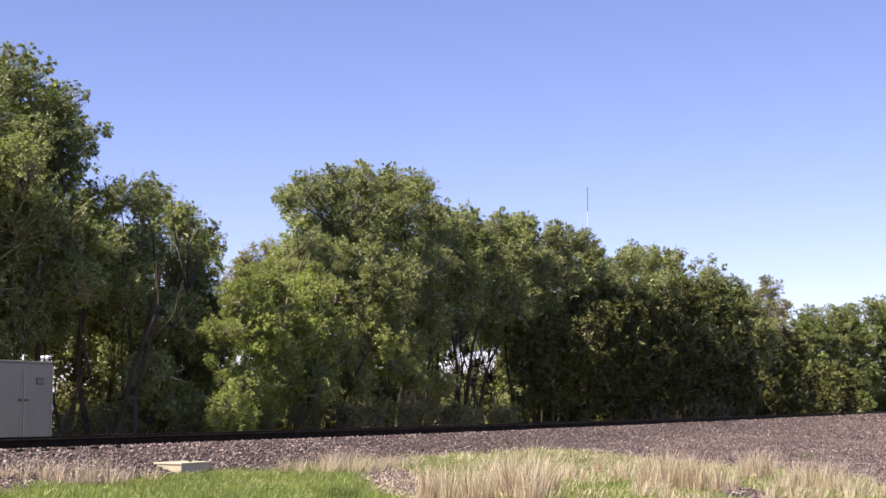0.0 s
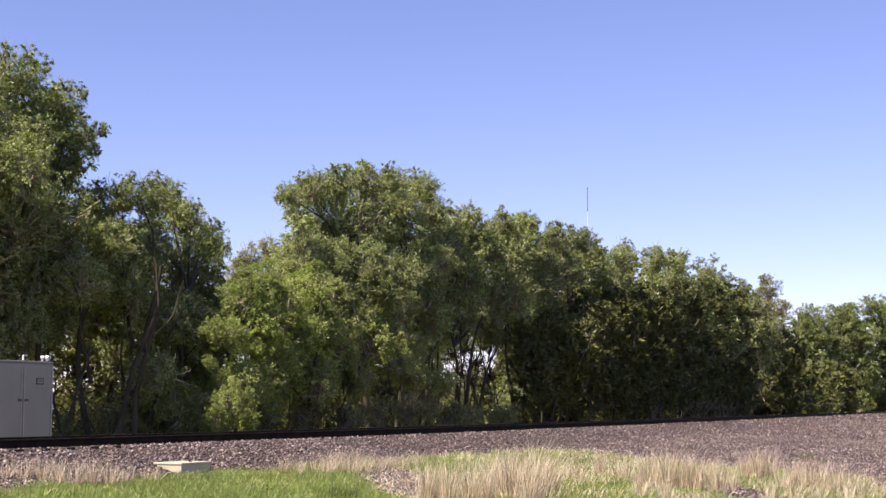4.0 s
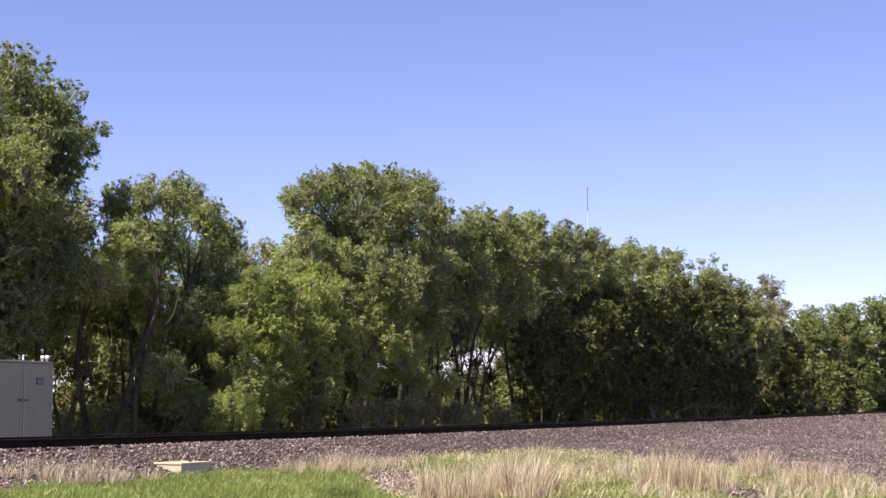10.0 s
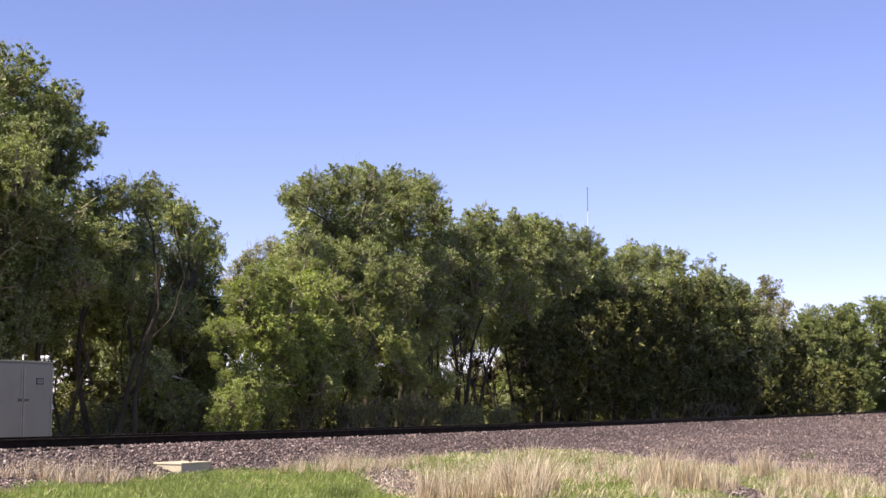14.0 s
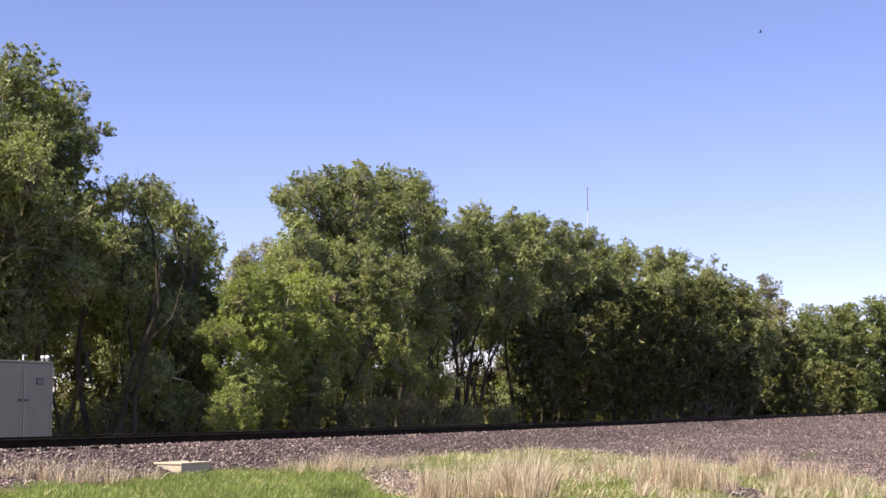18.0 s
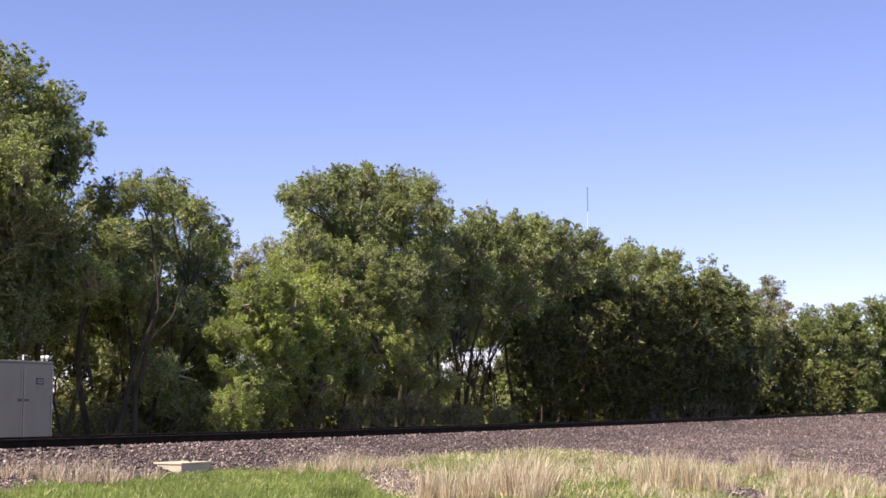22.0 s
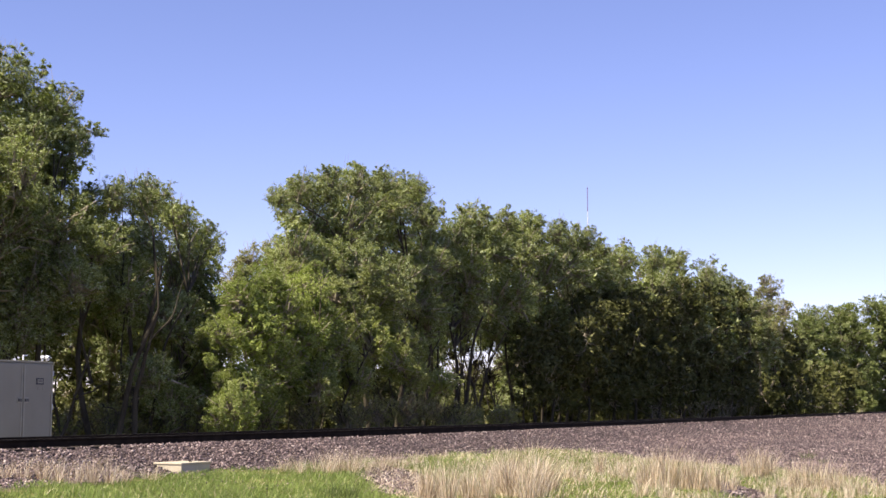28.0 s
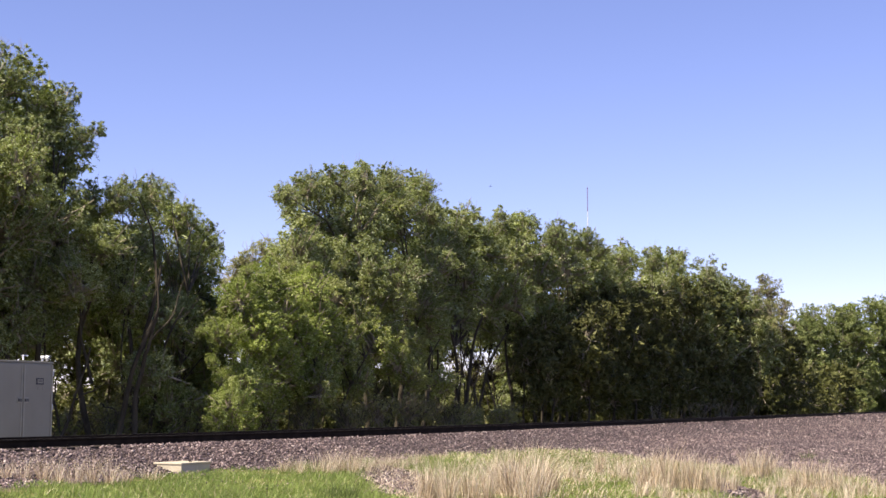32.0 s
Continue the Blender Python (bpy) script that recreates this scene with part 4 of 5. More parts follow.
# added out of sight behind the young elm to shade the trunks there
tree((-5.94, 69.25, 0.09), 'back',
     [(0.0, 0.0, 0.12, 0.0, 3.63, 0.06)],
     [(-0.87, -2.29, 5.36, 1.03), (0.15, 1.05, 5.82, 1.08), (1.38, 3.04, 5.52, 1.06), (-1.12, -4.56, 3.73, 1.0), (-0.32, 0.45, 4.04, 1.18), (0.9, 2.03, 3.96, 1.1), (-0.57, -2.38, 2.28, 1.03), (0.64, 2.04, 2.33, 0.99)],
     [])
tree((-0.59, 81.25, 0.09), 'elm',
     [(0.0, 0.0, 0.15, 0.0, 5.24, 0.07), (4.93, 12.5, 5.13, 12.5, 5.81, 0.07)],
     [(0.08, 1.02, 5.28, 1.08), (-0.39, -1.51, 3.64, 1.04), (0.46, 1.14, 6.56, 0.95), (5.04, 14.47, 5.9, 0.96), (5.38, 14.16, 3.88, 1.1), (0.15, 1.79, 1.51, 0.83), (4.61, 13.32, 1.51, 0.8)],
     [], [(0.27, 1.97, 5.78, 1.13), (-0.17, 1.47, 4.32, 1.19), (0.02, 1.52, 4.96, 1.12), (5.29, 15.96, 4.72, 1.15), (4.99, 13.65, 2.47, 1.04), (-0.15, 2.37, 2.44, 1.06), (4.84, 14.38, 3.48, 0.97)])
# dark-coloured trees put where the row's lower foliage lies in shade
tree((5.9, 82.6, 0.09), 'shaded',
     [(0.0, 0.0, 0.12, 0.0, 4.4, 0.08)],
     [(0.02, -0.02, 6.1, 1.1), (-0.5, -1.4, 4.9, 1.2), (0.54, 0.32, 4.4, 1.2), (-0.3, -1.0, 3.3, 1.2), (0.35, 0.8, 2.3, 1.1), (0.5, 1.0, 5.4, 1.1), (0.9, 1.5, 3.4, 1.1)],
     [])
tree((4.5, 80.2, 0.09), 'shaded',
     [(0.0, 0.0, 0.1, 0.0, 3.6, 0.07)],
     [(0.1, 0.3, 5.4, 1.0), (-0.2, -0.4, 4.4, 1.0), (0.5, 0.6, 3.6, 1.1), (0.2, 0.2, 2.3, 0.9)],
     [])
tree((7.15, 93.75, 0.09), 'shaded',
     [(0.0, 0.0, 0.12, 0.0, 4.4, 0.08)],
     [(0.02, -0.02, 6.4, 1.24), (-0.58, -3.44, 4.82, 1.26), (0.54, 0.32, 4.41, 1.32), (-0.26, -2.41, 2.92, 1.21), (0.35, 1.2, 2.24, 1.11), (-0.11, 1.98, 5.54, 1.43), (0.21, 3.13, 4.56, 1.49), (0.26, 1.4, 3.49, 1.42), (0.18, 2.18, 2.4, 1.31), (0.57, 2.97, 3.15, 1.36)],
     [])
tree((8.31, 86.25, 0.1), 'shaded',
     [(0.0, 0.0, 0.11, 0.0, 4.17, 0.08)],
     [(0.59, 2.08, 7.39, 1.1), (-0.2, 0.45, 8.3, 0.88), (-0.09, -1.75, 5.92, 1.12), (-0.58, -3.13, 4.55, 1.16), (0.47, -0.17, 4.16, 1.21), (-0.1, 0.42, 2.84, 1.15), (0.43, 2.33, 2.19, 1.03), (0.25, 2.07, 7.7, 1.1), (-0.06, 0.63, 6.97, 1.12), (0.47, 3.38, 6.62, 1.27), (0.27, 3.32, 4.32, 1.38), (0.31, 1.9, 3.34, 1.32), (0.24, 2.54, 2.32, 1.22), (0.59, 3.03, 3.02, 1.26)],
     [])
tree((10.27, 91.25, 0.1), 'shaded',
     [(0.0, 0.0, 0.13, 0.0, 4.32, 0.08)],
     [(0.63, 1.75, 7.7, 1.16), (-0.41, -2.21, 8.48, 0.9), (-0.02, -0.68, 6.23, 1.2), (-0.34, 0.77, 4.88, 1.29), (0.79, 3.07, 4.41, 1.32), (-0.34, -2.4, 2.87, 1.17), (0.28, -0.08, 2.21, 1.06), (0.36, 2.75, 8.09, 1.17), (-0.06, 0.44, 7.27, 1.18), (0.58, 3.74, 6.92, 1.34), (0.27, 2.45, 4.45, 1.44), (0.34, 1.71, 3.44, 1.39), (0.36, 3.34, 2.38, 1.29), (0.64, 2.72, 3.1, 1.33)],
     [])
tree((12.49, 97.0, 0.1), 'shaded',
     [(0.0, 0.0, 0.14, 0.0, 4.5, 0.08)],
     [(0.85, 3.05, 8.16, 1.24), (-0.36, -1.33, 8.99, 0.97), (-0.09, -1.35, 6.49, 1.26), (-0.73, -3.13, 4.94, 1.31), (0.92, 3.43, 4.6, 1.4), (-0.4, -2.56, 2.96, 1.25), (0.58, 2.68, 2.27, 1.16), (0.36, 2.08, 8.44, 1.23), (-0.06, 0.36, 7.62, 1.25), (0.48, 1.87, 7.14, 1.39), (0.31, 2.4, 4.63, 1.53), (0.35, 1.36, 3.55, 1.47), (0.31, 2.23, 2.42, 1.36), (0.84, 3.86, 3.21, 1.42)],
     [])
tree((14.97, 103.25, 0.1), 'shaded',
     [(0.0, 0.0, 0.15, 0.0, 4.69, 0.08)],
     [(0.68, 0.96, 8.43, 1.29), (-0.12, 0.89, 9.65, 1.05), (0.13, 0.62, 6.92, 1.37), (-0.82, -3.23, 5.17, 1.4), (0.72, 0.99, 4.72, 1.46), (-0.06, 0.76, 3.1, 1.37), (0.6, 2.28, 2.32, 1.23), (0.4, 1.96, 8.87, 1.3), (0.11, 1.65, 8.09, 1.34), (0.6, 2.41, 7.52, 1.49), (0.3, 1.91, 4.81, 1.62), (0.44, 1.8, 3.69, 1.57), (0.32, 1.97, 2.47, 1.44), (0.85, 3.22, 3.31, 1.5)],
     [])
tree((17.81, 110.5, 0.1), 'shaded',
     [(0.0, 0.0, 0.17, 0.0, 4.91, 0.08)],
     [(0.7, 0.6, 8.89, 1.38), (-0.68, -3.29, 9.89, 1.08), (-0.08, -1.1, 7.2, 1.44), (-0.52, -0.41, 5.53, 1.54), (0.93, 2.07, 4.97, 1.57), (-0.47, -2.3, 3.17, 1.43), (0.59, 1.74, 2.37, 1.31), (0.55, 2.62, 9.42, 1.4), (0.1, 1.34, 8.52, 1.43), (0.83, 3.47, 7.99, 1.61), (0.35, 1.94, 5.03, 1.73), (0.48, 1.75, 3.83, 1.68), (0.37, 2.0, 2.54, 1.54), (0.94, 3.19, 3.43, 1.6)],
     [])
tree((21.05, 118.75, 0.1), 'shaded',
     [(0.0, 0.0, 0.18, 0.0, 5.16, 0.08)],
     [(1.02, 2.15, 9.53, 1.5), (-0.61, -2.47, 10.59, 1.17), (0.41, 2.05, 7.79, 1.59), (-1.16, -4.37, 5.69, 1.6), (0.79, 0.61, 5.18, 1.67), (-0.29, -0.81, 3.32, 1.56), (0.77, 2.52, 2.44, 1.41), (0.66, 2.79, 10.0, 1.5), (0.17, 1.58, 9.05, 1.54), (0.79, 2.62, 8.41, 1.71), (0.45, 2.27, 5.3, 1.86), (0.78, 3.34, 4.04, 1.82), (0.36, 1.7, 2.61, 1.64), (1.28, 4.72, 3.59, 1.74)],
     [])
tree((24.81, 128.25, 0.1), 'shaded',
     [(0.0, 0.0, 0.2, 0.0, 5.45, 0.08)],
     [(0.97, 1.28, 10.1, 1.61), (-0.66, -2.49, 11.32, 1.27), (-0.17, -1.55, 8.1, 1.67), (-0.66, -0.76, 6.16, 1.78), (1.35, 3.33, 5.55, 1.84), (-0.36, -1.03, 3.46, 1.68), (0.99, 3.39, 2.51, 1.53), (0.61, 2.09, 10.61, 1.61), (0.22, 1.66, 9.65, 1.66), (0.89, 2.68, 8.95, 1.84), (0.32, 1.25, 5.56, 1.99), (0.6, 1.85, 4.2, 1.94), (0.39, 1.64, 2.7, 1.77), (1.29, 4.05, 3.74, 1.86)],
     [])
tree((26.64, 139.5, 0.1), 'shaded',
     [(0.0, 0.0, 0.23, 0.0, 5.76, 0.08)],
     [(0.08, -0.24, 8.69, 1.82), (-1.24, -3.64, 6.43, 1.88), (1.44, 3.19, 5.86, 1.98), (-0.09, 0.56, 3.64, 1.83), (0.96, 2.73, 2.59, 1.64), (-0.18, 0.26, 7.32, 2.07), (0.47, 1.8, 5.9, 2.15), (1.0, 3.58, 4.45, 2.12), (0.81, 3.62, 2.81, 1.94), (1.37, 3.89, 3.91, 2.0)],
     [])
tree((31.86, 152.75, 0.1), 'shaded',
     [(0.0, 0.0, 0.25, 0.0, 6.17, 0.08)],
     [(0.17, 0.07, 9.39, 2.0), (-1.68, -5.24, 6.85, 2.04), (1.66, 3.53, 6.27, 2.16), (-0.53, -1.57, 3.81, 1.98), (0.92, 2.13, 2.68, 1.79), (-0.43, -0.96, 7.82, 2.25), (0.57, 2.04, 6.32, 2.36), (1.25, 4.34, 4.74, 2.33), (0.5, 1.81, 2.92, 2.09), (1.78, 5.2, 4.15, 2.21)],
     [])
# nine trees added behind the row, kept below its skyline, to block the sun
tree((6.28, 93.25, 0.09), 'back',
     [(0.0, 0.0, 0.2, 0.0, 10.28, 0.09)],
     [(0.02, -0.73, 11.8, 1.07), (-0.73, -1.15, 10.39, 1.35), (0.82, 0.53, 10.19, 1.37), (-0.39, -2.36, 8.48, 1.47), (0.87, 3.54, 7.25, 1.49), (-0.5, -0.41, 5.94, 1.29)],
     [])
tree((8.47, 98.75, 0.09), 'back',
     [(0.0, 0.0, 0.23, 0.0, 10.16, 0.09)],
     [(0.02, -0.78, 11.81, 1.09), (-0.94, -3.47, 10.16, 1.32), (1.01, 2.07, 10.29, 1.4), (-0.31, -0.77, 8.53, 1.51), (0.76, 1.45, 7.01, 1.46), (-0.45, 0.4, 5.85, 1.3)],
     [])
tree((10.93, 105.0, 0.09), 'back',
     [(0.0, 0.0, 0.25, 0.0, 10.02, 0.09)],
     [(0.06, -0.49, 11.86, 1.13), (-0.91, -2.49, 10.24, 1.38), (1.15, 2.67, 10.29, 1.45), (-0.45, -1.93, 8.39, 1.55), (1.12, 4.17, 7.02, 1.55), (-0.45, 0.45, 5.7, 1.34)],
     [])
tree((13.47, 110.0, 0.09), 'back',
     [(0.0, 0.0, 0.27, 0.0, 9.95, 0.09)],
     [(-0.1, -1.8, 11.8, 1.12), (-0.85, -1.63, 10.37, 1.42), (1.5, 4.85, 10.5, 1.5), (-0.28, -0.22, 8.53, 1.6), (1.1, 3.34, 6.98, 1.57), (-0.8, -2.61, 5.57, 1.32)],
     [])
tree((16.62, 118.0, 0.09), 'back',
     [(0.0, 0.0, 0.3, 0.0, 10.07, 0.09)],
     [(0.37, 1.57, 12.43, 1.2), (-1.16, -3.62, 10.49, 1.45), (1.72, 5.42, 10.78, 1.57), (-0.56, -2.13, 8.61, 1.6), (1.2, 3.39, 7.11, 1.59), (-0.6, -0.72, 5.74, 1.4)],
     [])
tree((20.26, 127.25, 0.09), 'back',
     [(0.0, 0.0, 0.33, 0.0, 10.04, 0.09)],
     [(0.25, 0.47, 12.52, 1.23), (-1.5, -5.32, 10.51, 1.5), (1.55, 3.51, 10.74, 1.61), (-0.34, -0.35, 8.78, 1.71), (1.21, 2.91, 7.07, 1.65), (-0.58, -0.36, 5.7, 1.46)],
     [])
tree((24.55, 138.25, 0.09), 'back',
     [(0.0, 0.0, 0.35, 0.0, 10.01, 0.09)],
     [(-0.14, -1.84, 12.57, 1.26), (-1.29, -3.43, 10.84, 1.56), (2.09, 5.79, 11.02, 1.66), (-0.83, -2.98, 8.71, 1.77), (1.63, 4.7, 7.12, 1.76), (-1.39, -4.86, 5.5, 1.49)],
     [])
tree((28.51, 145.5, 0.09), 'back',
     [(0.0, 0.0, 0.36, 0.0, 8.98, 0.09)],
     [(-0.1, -1.5, 11.79, 1.27), (-1.23, -2.72, 10.07, 1.59), (2.25, 6.04, 10.14, 1.69), (-0.83, -2.55, 7.9, 1.76), (1.69, 4.57, 6.2, 1.79), (-1.47, -4.72, 4.65, 1.52)],
     [])
tree((34.4, 160.5, 0.09), 'back',
     [(0.0, 0.0, 0.37, 0.0, 8.25, 0.09)],
     [(0.63, 1.99, 11.64, 1.37), (-1.97, -5.76, 9.46, 1.67), (2.36, 5.79, 9.58, 1.79), (-1.03, -3.06, 7.29, 1.88), (1.53, 3.36, 5.41, 1.89), (-1.24, -2.96, 3.91, 1.64)],
     [])
# three unseen elms added up-sun to shade the trees beside the cabinet
tree((-15.97, 38.5, 0.1), 'elm',
     [(0.0, 0.0, -0.12, 0.0, 7.76, 0.16)],
     [(-0.78, 0.88, 11.03, 1.36), (-0.41, 2.44, 9.93, 1.26), (-1.27, 0.4, 9.51, 1.27), (-0.03, -0.22, 8.02, 1.4), (1.49, -1.18, 7.12, 1.22), (-1.34, 0.1, 7.32, 1.26), (0.72, -0.39, 5.75, 1.32), (-0.37, -0.57, 5.44, 1.31), (0.7, -1.59, 4.04, 1.21)],
     [], [(-1.14, 0.92, 10.23, 1.46), (-0.48, 1.7, 8.97, 1.49), (-1.91, 3.02, 9.21, 1.58), (-0.68, 2.8, 8.03, 1.57), (0.44, 0.92, 6.58, 1.46), (-1.29, 1.34, 7.8, 1.52), (-1.16, 2.74, 5.85, 1.57), (-1.48, 2.85, 4.97, 1.53), (-0.54, 2.09, 5.07, 1.5)])
tree((-14.86, 46, 0.1), 'elm',
     [(0.0, 0, -0.18, 0, 7.17, 0.14)],
     [(-1.02, 2.29, 10.11, 1.15), (-1.52, 1.67, 8.68, 1.21), (0.66, -0.54, 8.35, 1.15), (-0.81, 1.93, 7.22, 1.38), (-0.63, -1.7, 6.27, 1.06), (1.0, 0.29, 6.31, 1.1), (0.2, -0.95, 4.95, 1.21), (2.07, -2.52, 4.16, 0.94), (0.64, -2.16, 3.34, 1.01)],
     [], [(-1.21, 1.8, 9.25, 1.29), (-0.88, 2.01, 8.62, 1.34), (-0.4, 1.59, 9.21, 1.29), (-1.18, 1.41, 6.77, 1.37), (-1.48, 2.41, 5.85, 1.35), (0.03, 1.37, 6.67, 1.37), (0.15, 1.49, 4.66, 1.27), (0.11, 1.71, 3.85, 1.17), (-0.64, 1.72, 4.22, 1.31)])
tree((-11.95, 54, 0.1), 'elm',
     [(0.0, 0, 0.0, 0, 5.22, 0.1)],
     [(0.08, -0.91, 7.22, 0.86), (-0.96, 0.43, 6.52, 0.94), (1.03, -2.03, 6.29, 0.9), (-0.46, 1.71, 5.34, 1.11), (-1.12, 0.4, 4.83, 0.92), (0.86, 0.46, 4.84, 0.96), (0.07, -0.49, 3.54, 0.91)],
     [], [(-0.41, 2.99, 7.06, 1.05), (-1.05, 2.43, 7.01, 1.04), (-0.38, 2.99, 5.96, 1.17), (-0.9, 1.53, 4.99, 1.13), (-0.9, 1.62, 4.14, 1.04), (-0.02, 2.16, 5.03, 1.16), (0.02, 2.06, 4.16, 1.07)])
tree((59.0, 235, 0.1), 'far',
     [(0.0, 0, 0.19, 0, 10.47, 0.2)],
     [(-2.53, -1.26, 14.73, 1.98), (-0.04, -0.09, 16.07, 1.99), (-1.62, -2.0, 11.74, 2.69), (1.13, -1.91, 13.08, 2.69), (-0.34, -1.82, 7.72, 2.87), (3.34, 1.88, 8.73, 2.55), (1.12, -0.98, 3.99, 2.52), (-0.44, 2.83, 15.06, 2.21), (1.39, 2.38, 14.21, 2.61), (0.69, 1.81, 12.04, 3.01), (0.03, 1.38, 13.52, 2.6), (1.69, 0.84, 7.7, 2.99), (2.74, 1.97, 10.46, 2.91), (1.32, 2.3, 5.39, 3.01), (-1.5, 2.5, 9.5, 2.7), (-2.5, 2.0, 6.5, 2.5)],
     [])
tree((65.22, 238, 0.1), 'far',
     [(0.0, 0, 0.24, 0, 11.5, 0.2)],
     [(-2.1, -0.72, 16.4, 2.01), (1.46, 2.16, 16.95, 2.22), (-0.98, -1.28, 12.81, 3.1), (2.23, 0.46, 12.43, 2.75), (-0.11, -0.9, 7.83, 3.1), (3.42, 2.01, 6.99, 2.95), (-0.42, 1.81, 3.33, 2.21), (1.82, -1.56, 2.85, 2.0), (-0.3, 0.87, 16.13, 2.32), (0.5, 1.48, 14.37, 2.94), (1.58, 3.13, 12.23, 3.26), (1.71, 0.88, 14.11, 2.73), (2.23, 2.7, 6.91, 3.36), (2.8, 0.91, 4.37, 2.73), (0.89, 0.81, 2.54, 2.32), (2.04, 3.05, 4.85, 2.86)],
     [])
tree((73.23, 245, 0.1), 'far',
     [(0.0, 0, 0.27, 0, 11.79, 0.2)],
     [(-2.34, -1.57, 18.1, 2.25), (0.91, -0.73, 17.87, 2.44), (-1.05, 0.05, 14.15, 3.02), (3.0, 0.92, 14.67, 3.22), (0.07, 1.19, 9.01, 3.41), (2.83, -2.05, 8.91, 3.36), (0.33, -0.5, 3.83, 2.63), (4.36, 0.45, 3.37, 2.83), (-1.41, 1.74, 1.97, 2.09), (0.99, -1.16, 1.31, 2.06), (0.52, 3.08, 17.7, 2.62), (2.86, 3.11, 15.88, 3.15), (1.4, 1.97, 13.92, 3.45), (4.04, 3.1, 11.35, 3.67), (1.92, 1.15, 8.45, 3.75), (4.59, 2.44, 5.65, 3.45), (1.84, 3.12, 2.02, 2.62), (3.13, 1.19, 1.78, 2.71), (-0.2, 1.8, 2.34, 2.61), (0.4, 2.38, 1.08, 2.3), (-2.2, 2.5, 11.6, 3.2), (-2.0, 2.5, 7.5, 3.0)],
     [])
tree((86.18, 260, 0.1), 'far',
     [(0.0, 0, 0.32, 0, 12.42, 0.2)],
     [(-0.7, -0.59, 17.39, 3.39), (3.58, 0.45, 15.44, 3.41), (-0.17, 1.86, 9.49, 3.63), (4.83, 1.91, 8.49, 3.63), (-0.84, 0.48, 3.48, 3.01), (3.66, -0.81, 2.49, 2.99), (2.24, 2.37, 15.95, 3.77), (4.87, 3.18, 11.45, 3.9), (2.65, 2.89, 8.42, 4.0), (4.71, 1.95, 4.89, 3.66), (2.48, 3.04, 2.4, 3.34), (1.95, 1.15, 5.38, 3.65)],
     [])


# the forks and low limbs of the two trees beside the cabinet
branch(BIG_ELM, (1.05, 0.2, 0.0), (1.75, 0.0, 1.5), (2.1, 0.3, 3.3), 0.06, 0.03)
branch(BIG_ELM, (1.75, 0.1, 1.7), (2.2, 0.2, 2.1), (2.6, 0.6, 2.2), 0.035, 0.012)
branch(BIG_ELM, (0.95, 0.3, 1.3), (1.0, 0.2, 2.1), (1.3, 0.4, 2.8), 0.035, 0.015)
branch(FORKED_ELM, (0.95, -1.0, 0.0), (0.9, -1.0, 1.9), (2.05, -0.9, 4.4), 0.1, 0.06)
branch(FORKED_ELM, (1.35, -0.8, 0.0), (1.4, -0.8, 2.2), (1.7, -0.8, 3.2), 0.1, 0.06)
branch(FORKED_ELM, (1.65, -0.9, 3.0), (2.2, -0.9, 3.9), (1.95, -0.8, 6.0), 0.06, 0.02)
branch(FORKED_ELM, (1.9, -0.9, 3.6), (2.6, -0.9, 4.2), (2.8, -0.7, 5.4), 0.035, 0.012)
branch(FORKED_ELM, (0.0, -0.6, 2.2), (-0.4, -0.6, 3.4), (-0.5, -0.5, 5.2), 0.06, 0.02)
branch(FORKED_ELM, (0.3, -0.6, 1.6), (0.6, -0.9, 1.5), (0.95, -1.1, 1.25), 0.03, 0.012)
branch(FORKED_ELM, (1.5, -0.8, 0.3), (2.3, -0.9, 0.5), (2.9, -1.0, 0.9), 0.06, 0.025)


# ---- undergrowth and woods behind the row ----
def shrub(x, y, s):
    r = TREE_RNG
    t = tagged(new("shrub"), "sunlit light green shrub growing behind the tree row", "shrub", "shrubs behind the trees")
    t.matrix_world = pose(x, y, 0.0)
    for i in range(4):
        px, py, pz = r.uniform(-1, 1) * s, r.uniform(-0.6, 0.6) * s, r.uniform(0.5, 1.15) * s
        vs, fs = tube([(0, 0, -0.1), (px * 0.5, py * 0.5, pz * 0.5), (px, py, pz)], [0.06, 0.045, 0.02], 5)
        child(new("stem", mesh_of("stem", vs, fs, [BARK], smooth=True)), t)
        ob = child(new("bough", r.choice(BOUGHS["back"])), t)
        k = s * r.uniform(0.7, 0.95)
        ob.matrix_basis = pose(px, py, pz, r.uniform(-20, 20), r.uniform(-20, 20), r.uniform(0, 360)) @ Matrix.Diagonal((k, k, k * 0.85, 1))


def bush(x, y, s, sort, label):
    """A low many-stemmed bush, about twice s metres high."""
    r = TREE_RNG
    t = tagged(new("bush"), label, "bush", "undergrowth")
    t.matrix_world = pose(x, y, lie(x, y))
    for i in range(3):
        px, py, pz = r.uniform(-0.9, 0.9) * s, r.uniform(-0.4, 0.4) * s, r.uniform(0.55, 1.3) * s
        vs, fs = tube([(px * 0.3, 0, -0.1), (px * 0.6, py * 0.5, pz * 0.5), (px, py, pz)], [0.05, 0.035, 0.015], 5)
        child(new("stem", mesh_of("stem", vs, fs, [BARK], smooth=True)), t)
        ob = child(new("bough", r.choice(BOUGHS[sort])), t)
        k = s * r.uniform(0.75, 1.05)
        ob.matrix_basis = pose(px, py, pz, r.uniform(-20, 20), r.uniform(-20, 20), r.uniform(0, 360)) @ Matrix.Diagonal((k, k, k * 0.9, 1))


